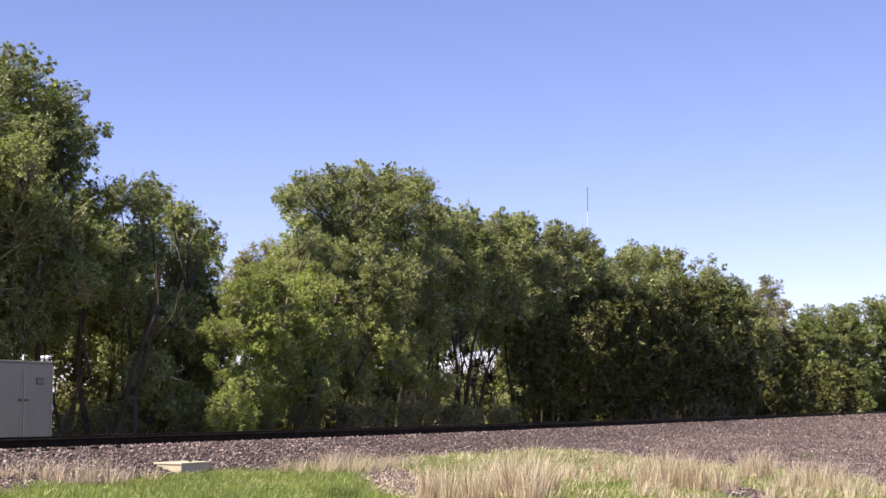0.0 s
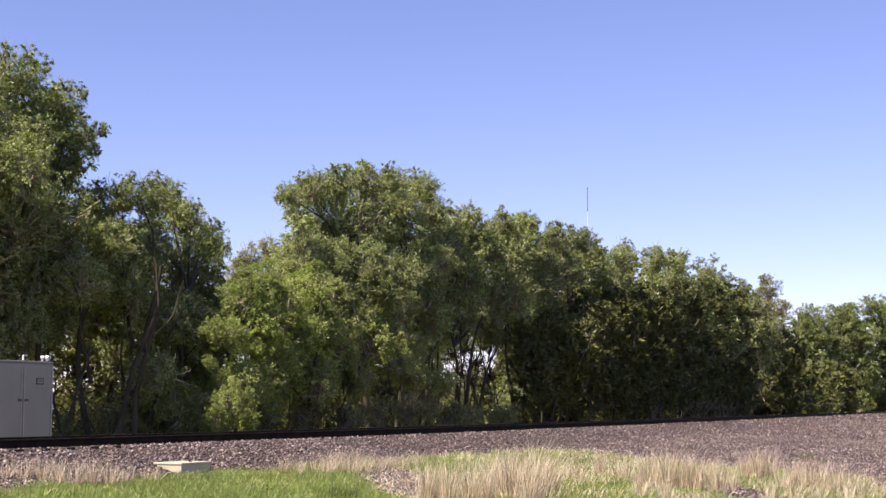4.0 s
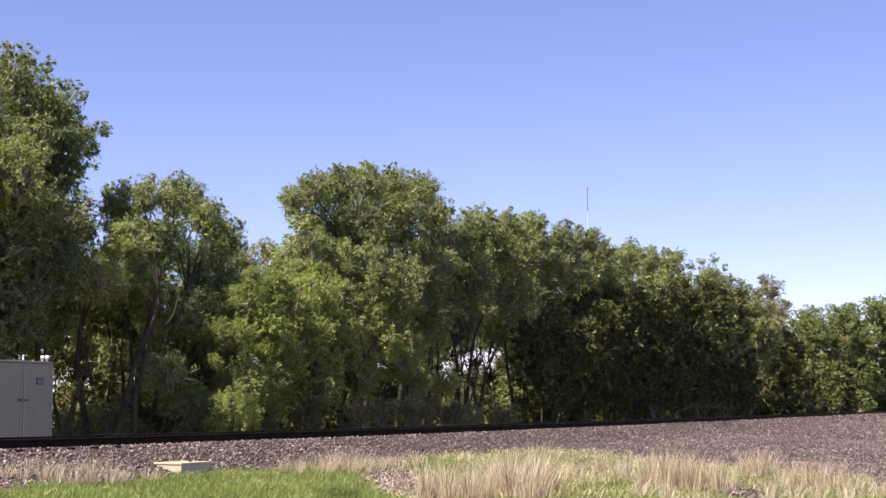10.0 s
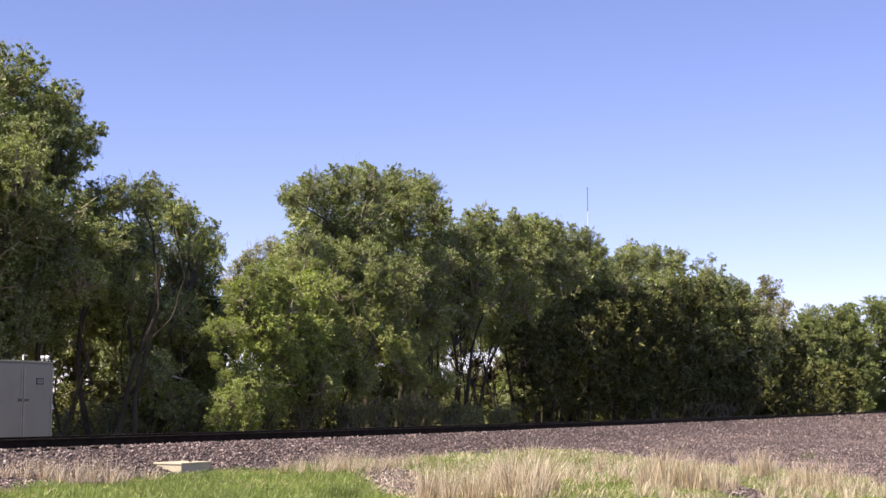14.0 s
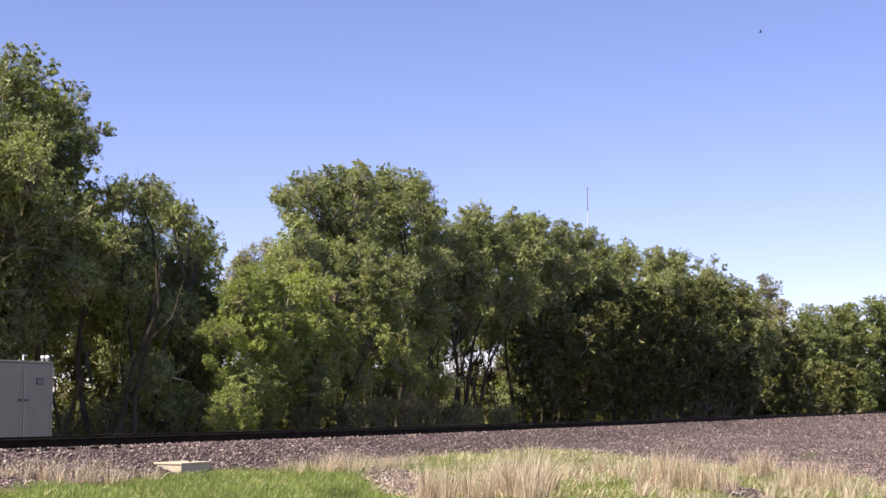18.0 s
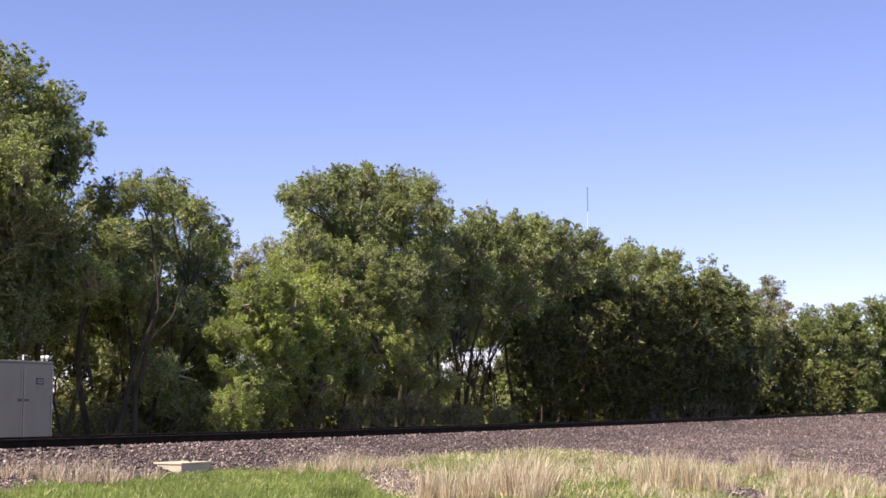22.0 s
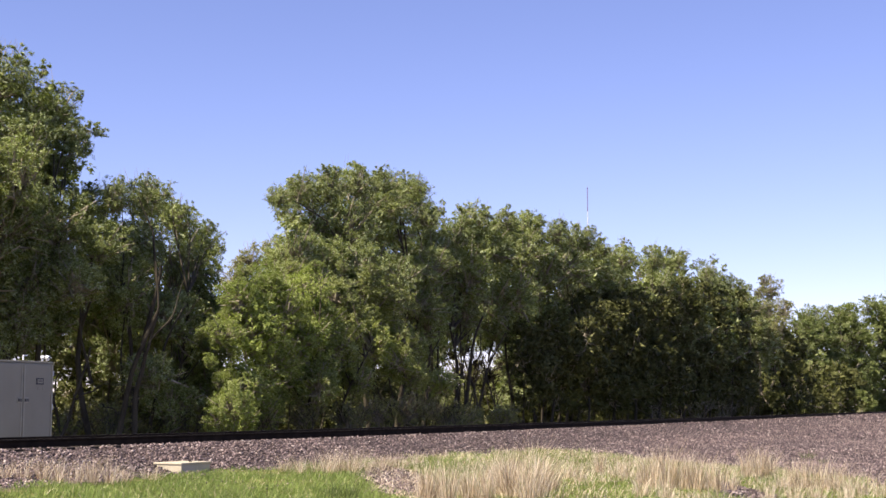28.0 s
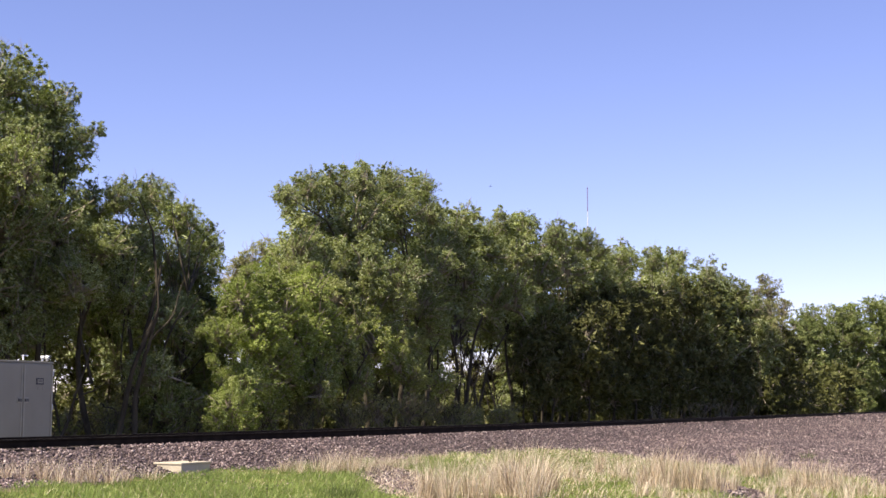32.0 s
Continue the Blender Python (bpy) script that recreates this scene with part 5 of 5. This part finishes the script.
# dark-coloured bushes that paint the shade under the trees
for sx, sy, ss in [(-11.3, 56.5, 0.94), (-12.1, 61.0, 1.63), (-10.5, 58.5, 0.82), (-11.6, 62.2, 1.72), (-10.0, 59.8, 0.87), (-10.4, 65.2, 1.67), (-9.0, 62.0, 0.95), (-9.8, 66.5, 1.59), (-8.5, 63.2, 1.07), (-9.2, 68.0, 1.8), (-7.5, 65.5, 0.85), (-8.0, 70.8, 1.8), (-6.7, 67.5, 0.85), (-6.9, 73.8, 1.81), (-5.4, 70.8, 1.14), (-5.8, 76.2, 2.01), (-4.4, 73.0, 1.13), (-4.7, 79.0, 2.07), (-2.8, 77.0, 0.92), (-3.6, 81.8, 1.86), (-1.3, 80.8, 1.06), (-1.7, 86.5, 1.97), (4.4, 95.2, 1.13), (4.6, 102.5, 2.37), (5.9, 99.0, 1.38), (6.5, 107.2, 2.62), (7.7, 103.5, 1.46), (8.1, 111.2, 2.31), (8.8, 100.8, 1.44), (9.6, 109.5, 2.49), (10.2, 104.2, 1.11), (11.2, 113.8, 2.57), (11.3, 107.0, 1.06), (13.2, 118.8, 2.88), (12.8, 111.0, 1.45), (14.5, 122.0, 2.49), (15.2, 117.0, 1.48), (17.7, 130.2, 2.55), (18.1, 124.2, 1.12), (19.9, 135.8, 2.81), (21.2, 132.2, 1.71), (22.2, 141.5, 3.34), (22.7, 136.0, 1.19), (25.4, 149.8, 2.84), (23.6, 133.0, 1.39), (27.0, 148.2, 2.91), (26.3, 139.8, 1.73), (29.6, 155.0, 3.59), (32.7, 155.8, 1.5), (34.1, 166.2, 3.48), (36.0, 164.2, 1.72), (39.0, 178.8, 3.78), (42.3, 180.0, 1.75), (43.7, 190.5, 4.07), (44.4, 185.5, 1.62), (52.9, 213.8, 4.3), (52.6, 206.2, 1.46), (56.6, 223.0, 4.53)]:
    bush(sx, sy, ss, "shaded", "green bush under the trees, leaves coloured dark as in shade")


for sx, sy in [(-17.8, 57.8), (-17.6, 63.5), (-15.3, 61.2), (-15.4, 68.8), (-13.4, 68.2), (-12.7, 75.0), (-10.5, 75.2), (-9.1, 84.0), (-6.6, 85.0), (-4.4, 93.2), (-1.7, 102.8), (0.3, 113.2), (2.3, 129.2), (4.8, 146.5), (6.8, 140.8), (8.3, 122.5), (11.3, 124.8), (15.3, 135.0)]:
    shrub(sx, sy, sy / 55 * (1.7 if sx < -11 else 1.15))


def dead_bush(x, y, s, wood):
    """A leafless bush of pale, forking twigs."""
    r = TREE_RNG
    t = tagged(new("dead_bush"), "leafless bush of bare twigs under the trees", "bush", "dead bushes")
    t.matrix_world = pose(x, y, lie(x, y))
    for i in range(10):
        a, lean = r.uniform(0, 6.28), r.uniform(0.15, 0.8)
        tip = Vector((math.cos(a) * lean, math.sin(a) * lean * 0.6, r.uniform(0.7, 1.0))) * s
        mid = tip * 0.5 + Vector((r.uniform(-0.1, 0.1), 0, 0.08)) * s
        vs, fs = tube([(0, 0, -0.05), mid, tip], [0.014, 0.01, 0.004], 4)
        for q in range(3):
            tip2 = mid.lerp(tip, 0.2 + 0.25 * q) + Vector((r.uniform(-0.4, 0.4), r.uniform(-0.2, 0.2), r.uniform(0.1, 0.4))) * s
            v2, f2 = tube([mid.lerp(tip, 0.1 + 0.25 * q), tip2], [0.009, 0.003], 3)
            fs += [tuple(len(vs) + j for j in f) for f in f2]
            vs += v2
        child(new("branch", mesh_of("branch", vs, fs, [wood])), t)


for sx, sy, ss in [(-12.4, 46.4, 1.0), (-10.2, 47.6, 1.0), (-8.2, 50.0, 1.1), (0.8, 68.5, 1.0), (2.2, 70.5, 0.9)]:
    bush(sx, sy, ss, "sparse", "thin greyish bush of bare twigs and small leaves")


for sx, sy, ss in [(-11.2, 46.6, 1.3), (-9.2, 48.2, 1.5), (-7.2, 51.4, 1.3), (-12.2, 45.2, 1.2), (-10.3, 45.6, 1.5), (-8.4, 47.6, 1.6), (-6.2, 49.0, 1.3), (-4.6, 50.8, 1.4), (-3.2, 53.4, 1.7), (-1.7, 56.0, 1.8), (-0.6, 58.6, 1.7), (0.3, 61.4, 1.6), (18.6, 108.5, 2.0), (14.2, 99.5, 1.9), (22.6, 119.5, 2.2), (26.8, 130.0, 2.2), (15.8, 107.8, 3.04), (12.5, 102.6, 2.2), (20.6, 118.0, 2.4), (17.6, 111.4, 1.8), (9.2, 93.5, 1.8), (24.4, 126.5, 2.0)]:
    dead_bush(sx, sy, ss, BARK if sy < 70 else TWIG)


def build_far_woods():
    rng = np.random.default_rng(5)
    vs, fs, o = [], [], 0
    for i in range(90):
        v, f, _ = leaf_cloud(rng, 26, 14, 0.26)
        x = -120 + i * 3.4 + rng.uniform(-1, 1)
        y = 300 + rng.uniform(-12, 12)
        if off_track(x, y) > -30:
            continue
        s = rng.uniform(2.2, 3.2)
        vs.append(v * s + np.array([x, y, s * 0.75])), fs.append(f + o)
        o += len(v)
    me = big_mesh("far_woods", np.concatenate(vs), np.concatenate(fs), [ELM])
    tagged(new("far_woods", me), "low line of distant green woods across the fields", "woods", kind="stuff")


build_far_woods()


# ---- ballast stones ----
def build_stones():
    rng = np.random.default_rng(11)
    pts = []
    for y0, y1, p0, p1, per, size in ((19, 34, 0.85, 3.9, 540, 0.029), (23, 38, 3.7, 15, 300, 0.027), (34, 62, 0.85, 14, 190, 0.028),
                                      (62, 115, 0.85, 12, 40, 0.042), (115, 200, 0.85, 12, 11, 0.07), (19, 60, -0.66, 0.66, 60, 0.03)):
        n = int((y1 - y0) * (p1 - p0) * 1.08 * per)
        y, p = rng.uniform(y0, y1, n), rng.uniform(p0, p1, n)
        x, y = beside(p, y)
        keep = (rng.uniform(0, 1, n) > grassy(x, y) * 0.97) & (np.abs(x) < y * 0.33)
        keep &= ~((p < 1.55) & (y < 28.2) & (np.abs((y + 0.46 * p - 12 + 0.28) % 0.56 - 0.28) < 0.15))
        x, y, p = x[keep], y[keep], p[keep]
        pts.append(np.stack([x, y, ground_z(p) + rng.uniform(-0.8, 1.1, len(x)) * size, size * rng.uniform(0.5, 1.45, len(x))], 1))
    q = np.concatenate(pts)
    base = np.array([(1, 0, 0), (0, 1, 0), (-1, 0, 0), (0, -1, 0), (0, 0, 0.8), (0, 0, -0.8)], dtype=float)
    tri = np.array([(0, 1, 4), (1, 2, 4), (2, 3, 4), (3, 0, 4), (1, 0, 5), (2, 1, 5), (3, 2, 5), (0, 3, 5)])
    chip = np.array([(1, 0.2, -0.5), (-0.6, 0.9, -0.4), (-0.5, -0.9, -0.4), (0.1, 0, 0.8)], dtype=float)
    chip_tri = np.array([(0, 1, 3), (1, 2, 3), (2, 0, 3), (1, 0, 2)])
    near = q[:, 1] < 26.5
    vs, fs, o = [], [], 0
    for part_q, shape, sides in ((q[near], base, tri), (q[~near], chip, chip_tri)):
        n, k = len(part_q), len(shape)
        v = shape[None] * rng.uniform(0.6, 1.3, (n, k, 1)) + rng.normal(size=(n, k, 3)) * 0.16
        ax = rng.normal(size=(n, 3))
        ax /= np.linalg.norm(ax, axis=1, keepdims=True)
        an = rng.uniform(0, 6.28, n)[:, None, None]
        ax3 = ax[:, None, :]
        v = v * np.cos(an) + np.cross(np.broadcast_to(ax3, v.shape), v) * np.sin(an) + ax3 * (v * ax3).sum(-1, keepdims=True) * (1 - np.cos(an))
        v[:, :, 2] *= 0.8
        v = v * part_q[:, None, 3:4] + part_q[:, None, :3]
        vs.append(v.reshape(-1, 3))
        fs.append((sides[None] + (np.arange(n) * k)[:, None, None]).reshape(-1, 3) + o)
        o += n * k
    v, f = np.concatenate(vs), np.concatenate(fs)
    me = big_mesh("ballast", v, f, [STONE])
    tagged(new("ballast", me), "loose crushed pink and purple-grey ballast stones", "ballast", kind="stuff")


build_stones()


# ---- grass ----
def blades(rng, root, height, lean, width, curl):
    """Bent, tapering blades: roots (n, 3), heights, lean directions (n, 2)."""
    n = len(root)
    side = np.stack([-lean[:, 1], lean[:, 0], np.zeros(n)], 1)
    side /= np.linalg.norm(side, axis=1, keepdims=True) + 1e-6
    turn = rng.uniform(-1, 1, (n, 1))
    side = side * turn + np.stack([lean[:, 0], lean[:, 1], np.zeros(n)], 1) * np.sqrt(1 - turn ** 2) / (np.linalg.norm(lean, axis=1, keepdims=True) + 1e-6)
    l3 = np.concatenate([lean, np.zeros((n, 1))], 1)
    h = height[:, None]
    up = np.array([[0, 0, 1.0]])
    mid = root + up * h * 0.55 + l3 * h * 0.35
    tip = root + up * h * (1 - curl) + l3 * h * 1.0
    w = side * width[:, None]
    v = np.stack([root - w, root + w, mid + w * 0.7, mid - w * 0.7, tip], 1)
    k = np.arange(n)[:, None] * 5
    f = np.concatenate([k + np.array([[0, 1, 2]]), k + np.array([[0, 2, 3]]), k + np.array([[3, 2, 4]])])
    return v.reshape(-1, 3), f


def build_turf():
    rng = np.random.default_rng(21)
    n = 250000
    y = rng.uniform(18.5, 41, n)
    x = rng.uniform(-0.33, 0.33, n) * y
    keep = rng.uniform(0, 1, n) < grassy(x, y) * np.clip(1.6 - (y - 18) / 22, 0.25, 1) * np.clip(1.05 - (x + 0.4) * 0.2, 0.6, 1)
    x, y = x[keep], y[keep]
    n = len(x)
    root = np.stack([x, y, ground_z(off_track(x, y)) - 0.01], 1)
    patch = 0.5 + 0.5 * np.sin(x * 1.7 + 2 * np.sin(y * 0.9)) * np.sin(y * 1.1 + x)
    h = rng.uniform(0.03, 0.13, n) * (0.65 + 0.9 * patch)
    v, f = blades(rng, root, h, rng.normal(size=(n, 2)) * 0.35 + np.array([[0.12, 0]]), rng.uniform(0.0025, 0.006, n), 0.1)
    me = big_mesh("turf", v, f, [GREEN_BLADE])
    tagged(new("turf", me), "short bright green grass between the ballast and the camera", "grass", kind="stuff")


build_turf()


def build_straw():
    rng = np.random.default_rng(23)
    n = 70000
    y = rng.uniform(18.5, 41, n)
    x = rng.uniform(-0.33, 0.33, n) * y
    drift = 0.5 + 0.5 * np.sin(x * 2.3 + 1.5 * np.sin(y * 1.3)) * np.sin(y * 0.8 - x * 1.2)
    strip = worn(x, y) < 1.05
    keep = rng.uniform(0, 1, n) < np.maximum(grassy(x, y) * np.clip((x + 0.9) * 0.8, 0.02, 1) * np.clip(0.15 + 0.85 * drift ** 1.5 + (y > 27) * 0.25, 0, 1), strip * 0.8)
    x, y, strip = x[keep], y[keep], strip[keep]
    n = len(x)
    root = np.stack([x, y, ground_z(off_track(x, y)) - 0.01 + strip * 0.03], 1)
    flat = np.where(strip, 1.6, 0.6)[:, None]
    high = rng.uniform(0.05, 0.2, n) * np.where(strip, 0.55, 1.0)
    v, f = blades(rng, root, high, rng.normal(size=(n, 2)) * flat + np.array([[0.15, 0]]), rng.uniform(0.003, 0.006, n), 0.1)
    me = big_mesh("straw_grass", v, f, [DRY_BLADE])
    tagged(new("straw_grass", me), "thin straw-coloured grass mixed into the turf", "grass", kind="stuff")


build_straw()


def clump_mesh(seed, n=190, mat=DRY_BLADE):
    rng = np.random.default_rng(seed)
    heads = rng.normal(size=(5, 2)) * 0.14
    mid = heads[rng.integers(0, 5, n)]
    off = rng.normal(size=(n, 2)) * 0.07
    root = np.concatenate([mid + off, np.full((n, 1), -0.02)], 1)
    lean = mid * 0.9 + off * 3.0 + rng.normal(size=(n, 2)) * 0.26 + np.array([[0.1, 0.0]])
    h = (0.36 + 0.85 * rng.beta(1.6, 1.5, n)) * np.clip(1.18 - 1.1 * np.linalg.norm(mid + off, axis=1), 0.45, 1.1)
    v, f = blades(rng, root, h, lean, rng.uniform(0.003, 0.008, n), 0.08)
    return big_mesh("dry_grass", v, f, [mat])


CLUMPS = [clump_mesh(40 + i) for i in range(6)]
THIN_CLUMPS = [clump_mesh(50 + i, 110) for i in range(4)]


WEEDS = [clump_mesh(60 + i, 110, WEED_BLADE) for i in range(2)]
TUFTS = []


def weed(x, y, h, label):
    ob = tagged(new("weed", TREE_RNG.choice(WEEDS)), label, "weed")
    ob.matrix_world = pose(x, y, lie(x, y), 0, 0, TREE_RNG.uniform(-40, 40)) @ Matrix.Diagonal((h * 1.5, h * 1.5, h, 1))


def clump(x, y, h):
    """A tuft of dry bunch grass, h metres high."""
    ob = tagged(new("dry_grass_clump", TREE_RNG.choice(CLUMPS if h > 0.45 else THIN_CLUMPS)), "tuft of straw-coloured dry bunch grass", "grass", "dry grass tufts")
    w = max(0.5, h * 0.95)
    ob.matrix_world = pose(x, y, lie(x, y), 0, 0, TREE_RNG.uniform(-40, 40)) @ Matrix.Diagonal((w, w, h * 1.22, 1))
    TUFTS.append(ob)


for tx, ty, th in [(-6.77, 22.98, 0.28), (-6.63, 23.28, 0.32), (-6.38, 23.48, 0.36), (-6.0, 23.24, 0.45), (-5.75, 23.12, 0.4), (-5.48, 23.26, 0.43), (-5.27, 23.34, 0.39), (-5.07, 23.84, 0.28), (-4.83, 24.34, 0.28)]:  # sparse tufts along the ballast's foot
    clump(tx, ty, th)
for tx, ty, th in [(-2.6, 27.2, 0.36), (-2.2, 27.4, 0.4), (-2.0, 27.7, 0.42), (-1.75, 28.0, 0.4), (-1.45, 28.6, 0.34), (-1.15, 29.2, 0.3), (-0.85, 29.9, 0.3), (-2.92, 27.46, 0.32), (-2.67, 27.6, 0.28), (-2.37, 27.76, 0.34), (-2.14, 28.22, 0.39), (-1.88, 28.36, 0.44), (-1.64, 28.86, 0.4), (-1.37, 30.16, 0.26), (-0.98, 30.78, 0.24), (-0.53, 31.48, 0.29), (-1.13, 31.54, 0.19), (-0.18, 33.74, 0.21)]:  # tufts on the bank
    clump(tx, ty, th)
for tx, ty, th in [(-0.28, 21.8, 0.59), (-0.08, 22.08, 0.56), (0.13, 21.48, 0.61), (0.38, 21.98, 0.56), (0.63, 21.84, 0.5), (0.97, 23.08, 0.69), (1.17, 22.68, 0.77), (1.42, 23.22, 0.75), (1.19, 25.86, 0.56), (1.63, 24.3, 0.6), (1.88, 24.66, 0.47), (0.79, 24.3, 0.56), (2.29, 27.88, 0.39), (2.43, 27.08, 0.42), (0.31, 22.88, 0.44), (1.27, 21.48, 0.58)]:  # the big tufts
    clump(tx, ty, th)
for tx, ty, th in [(3.22, 30.12, 0.51), (3.4, 29.2, 0.4), (3.51, 28.32, 0.44), (3.57, 26.36, 0.51), (3.69, 25.8, 0.64), (3.9, 25.58, 0.69), (4.16, 25.66, 0.61), (4.36, 25.44, 0.59), (4.43, 30.58, 0.47), (4.51, 25.48, 0.55), (4.67, 25.26, 0.54), (4.93, 25.62, 0.45), (4.77, 28.78, 0.44), (3.12, 23.74, 0.33), (3.44, 22.86, 0.35)]:  # tufts before the apron
    clump(tx, ty, th)
for tx, ty, th in [(6.18, 30.04, 0.55), (6.34, 29.72, 0.59), (6.62, 30.22, 0.53), (5.99, 26.24, 0.4), (6.29, 26.64, 0.51), (6.48, 26.4, 0.55), (6.68, 26.18, 0.52), (6.86, 25.94, 0.48), (6.96, 25.42, 0.45), (7.05, 24.86, 0.4), (7.11, 24.28, 0.37), (5.43, 23.22, 0.39), (5.84, 23.1, 0.36), (6.19, 22.76, 0.35), (5.05, 23.1, 0.3)]:  # tufts at the apron's edge
    clump(tx, ty, th)


weed(-1.61, 21.86, 0.35, 'spiky dark green grass tuft in the turf')
weed(-1.34, 21.70, 0.38, 'spiky dark green grass tuft in the turf')
weed(9.96, 40.46, 0.28, 'small green weed growing in the gravel')
weed(9.48, 37.10, 0.17, 'small green weed growing in the gravel')



# ---- birds ----
def bird(size):
    b = tagged(new("bird"), "small dark bird in flight above the trees", "bird")
    bm = bmesh.new()
    bmesh.ops.create_uvsphere(bm, u_segments=10, v_segments=8, radius=1, matrix=Matrix.Diagonal((0.16 * size, 0.5 * size, 0.15 * size, 1)))
    part("body", bm, FEATHER, b, smooth=True)
    bm = bmesh.new()
    for x, y in ((-0.06, -0.4), (0.06, -0.4), (0.14, -0.85), (-0.14, -0.85)):
        bm.verts.new((x * size, y * size, 0))
    bm.faces.new(bm.verts[:])
    bmesh.ops.solidify(bm, geom=bm.faces[:], thickness=0.02 * size)
    part("tail", bm, FEATHER, b)
    for s in (-1, 1):
        bm = bmesh.new()
        for x, y in ((0.1, 0.22), (0.55, 0.3), (1.25, -0.1), (0.55, -0.05), (0.1, -0.15)):
            bm.verts.new((s * x * size, y * size, 0.03 * size))
        bm.faces.new(bm.verts[:])
        bmesh.ops.solidify(bm, geom=bm.faces[:], thickness=0.025 * size)
        part("wing", bm, FEATHER, b, "long narrow wing")
    return b


BIRD_A, BIRD_B, BIRD_C = bird(0.12), bird(0.22), bird(0.22)


# ---- everything that moves ----
def heading(a, b):
    return math.degrees(math.atan2(-(b[0] - a[0]), b[1] - a[1] + 1e-6))


def fly(ob, rows, flap_from, flap_to, beat):
    keyed = []
    for i, (t, x, y, z) in enumerate(rows):
        j = min(i, len(rows) - 2)
        keyed.append((t, pose(x, y, z, 0, 12 * math.sin(t * 2), heading(rows[j][1:], rows[j + 1][1:]))))
    walk(ob, keyed)
    wings = [c for c in ob.children if c.name.startswith("wing")]
    for s, wing in zip((1, -1), wings):
        beats = [(0, pose(0, 0, 0))]
        n = int((flap_to - flap_from) / 0.1)
        for i in range(n + 1):
            t = flap_from + 0.1 * i
            if 0 < t < 32:
                beats.append((t, pose(0, 0, 0, 0, s * 38 * math.sin(t * beat), 0)))
        beats.append((32.0, pose(0, 0, 0)))
        walk(wing, beats)


def motions():
    for ob in TUFTS:
        base = ob.matrix_world.copy()
        loc, turn = base.translation.copy(), base.to_quaternion().to_matrix().to_4x4()
        phase = loc.x * 0.9 + loc.y * 0.4
        walk(ob, [(t, Matrix.Translation(loc) @ turn @ pose(0, 0, 0, 0.5 * math.sin(t * 1.9 + phase), 1.3 * math.sin(t * 1.4 + phase), 0)) for t in range(0, 33)])
    for ob, base, w, phase, pace, far, sway in SWAYING:
        rows = []
        steps = 65 if sway else 33
        amp = 0.05 + far * 0.0005
        for i in range(steps):
            t = 32.0 * i / (steps - 1)
            push = (sway[i] / 100 if sway else 0.1 * math.sin(t * 0.9 + far)) * w
            dx = push + amp * w * math.sin(t * pace + phase)
            dz = -0.35 * abs(push) * w + amp * 0.5 * math.sin(t * pace * 1.3 + phase * 2)
            rows.append((t, Matrix.Translation((dx, 0.4 * dx, dz)) @ base @ pose(0, 0, 0, 4 * math.sin(t * pace + phase), 5 * math.sin(t * pace * 0.8 + phase), 0)))
        walk(ob, rows)
    fly(BIRD_A, [(0, 1.5, 72, 0.1), (12.4, 1.5, 72, 0.1), (13.6, 2.6, 64, 5.5), (14.1, 3.4, 56, 8.3), (14.4, 3.77, 50, 8.98), (14.5, 3.85, 50, 9.1), (15.5, 5.9, 50, 11.2), (16.5, 7.98, 50, 13.27),
                 (16.9, 8.8, 50, 14.13), (17.3, 9.38, 50, 14.76), (17.7, 10.07, 50, 14.74), (18.1, 11.4, 50, 14.41), (18.5, 12.87, 50, 13.65),
                 (18.9, 14.41, 50, 12.89), (19.1, 15.4, 50, 12.5), (20.5, 24, 50, 9), (32, 24.5, 50, 9)], 13.8, 20.4, 14)
    fly(BIRD_B, [(0, 1.0, 160, 0.1), (7.6, 1.0, 160, 0.1), (9.6, 1.4, 156, 16.0), (10.6, 1.9, 152, 24.5), (11.0, 2.1, 150, 27.39), (11.5, 2.16, 150, 28.04), (11.8, 1.8, 150, 26.0),
                 (12.2, 1.2, 155, 19.0), (14.5, 1.0, 160, 0.1), (32, 1.0, 160, 0.1)], 7.7, 14.4, 13)
    fly(BIRD_C, [(0, 6.0, 160, 0.1), (28.5, 6.0, 160, 0.1), (30.6, 5.6, 156, 16.0), (31.4, 5.2, 151, 22.6), (31.6, 5.07, 150, 23.44), (31.8, 5.0, 150, 23.7), (32.0, 4.9, 150, 24.2)], 28.6, 31.9, 13)


motions()
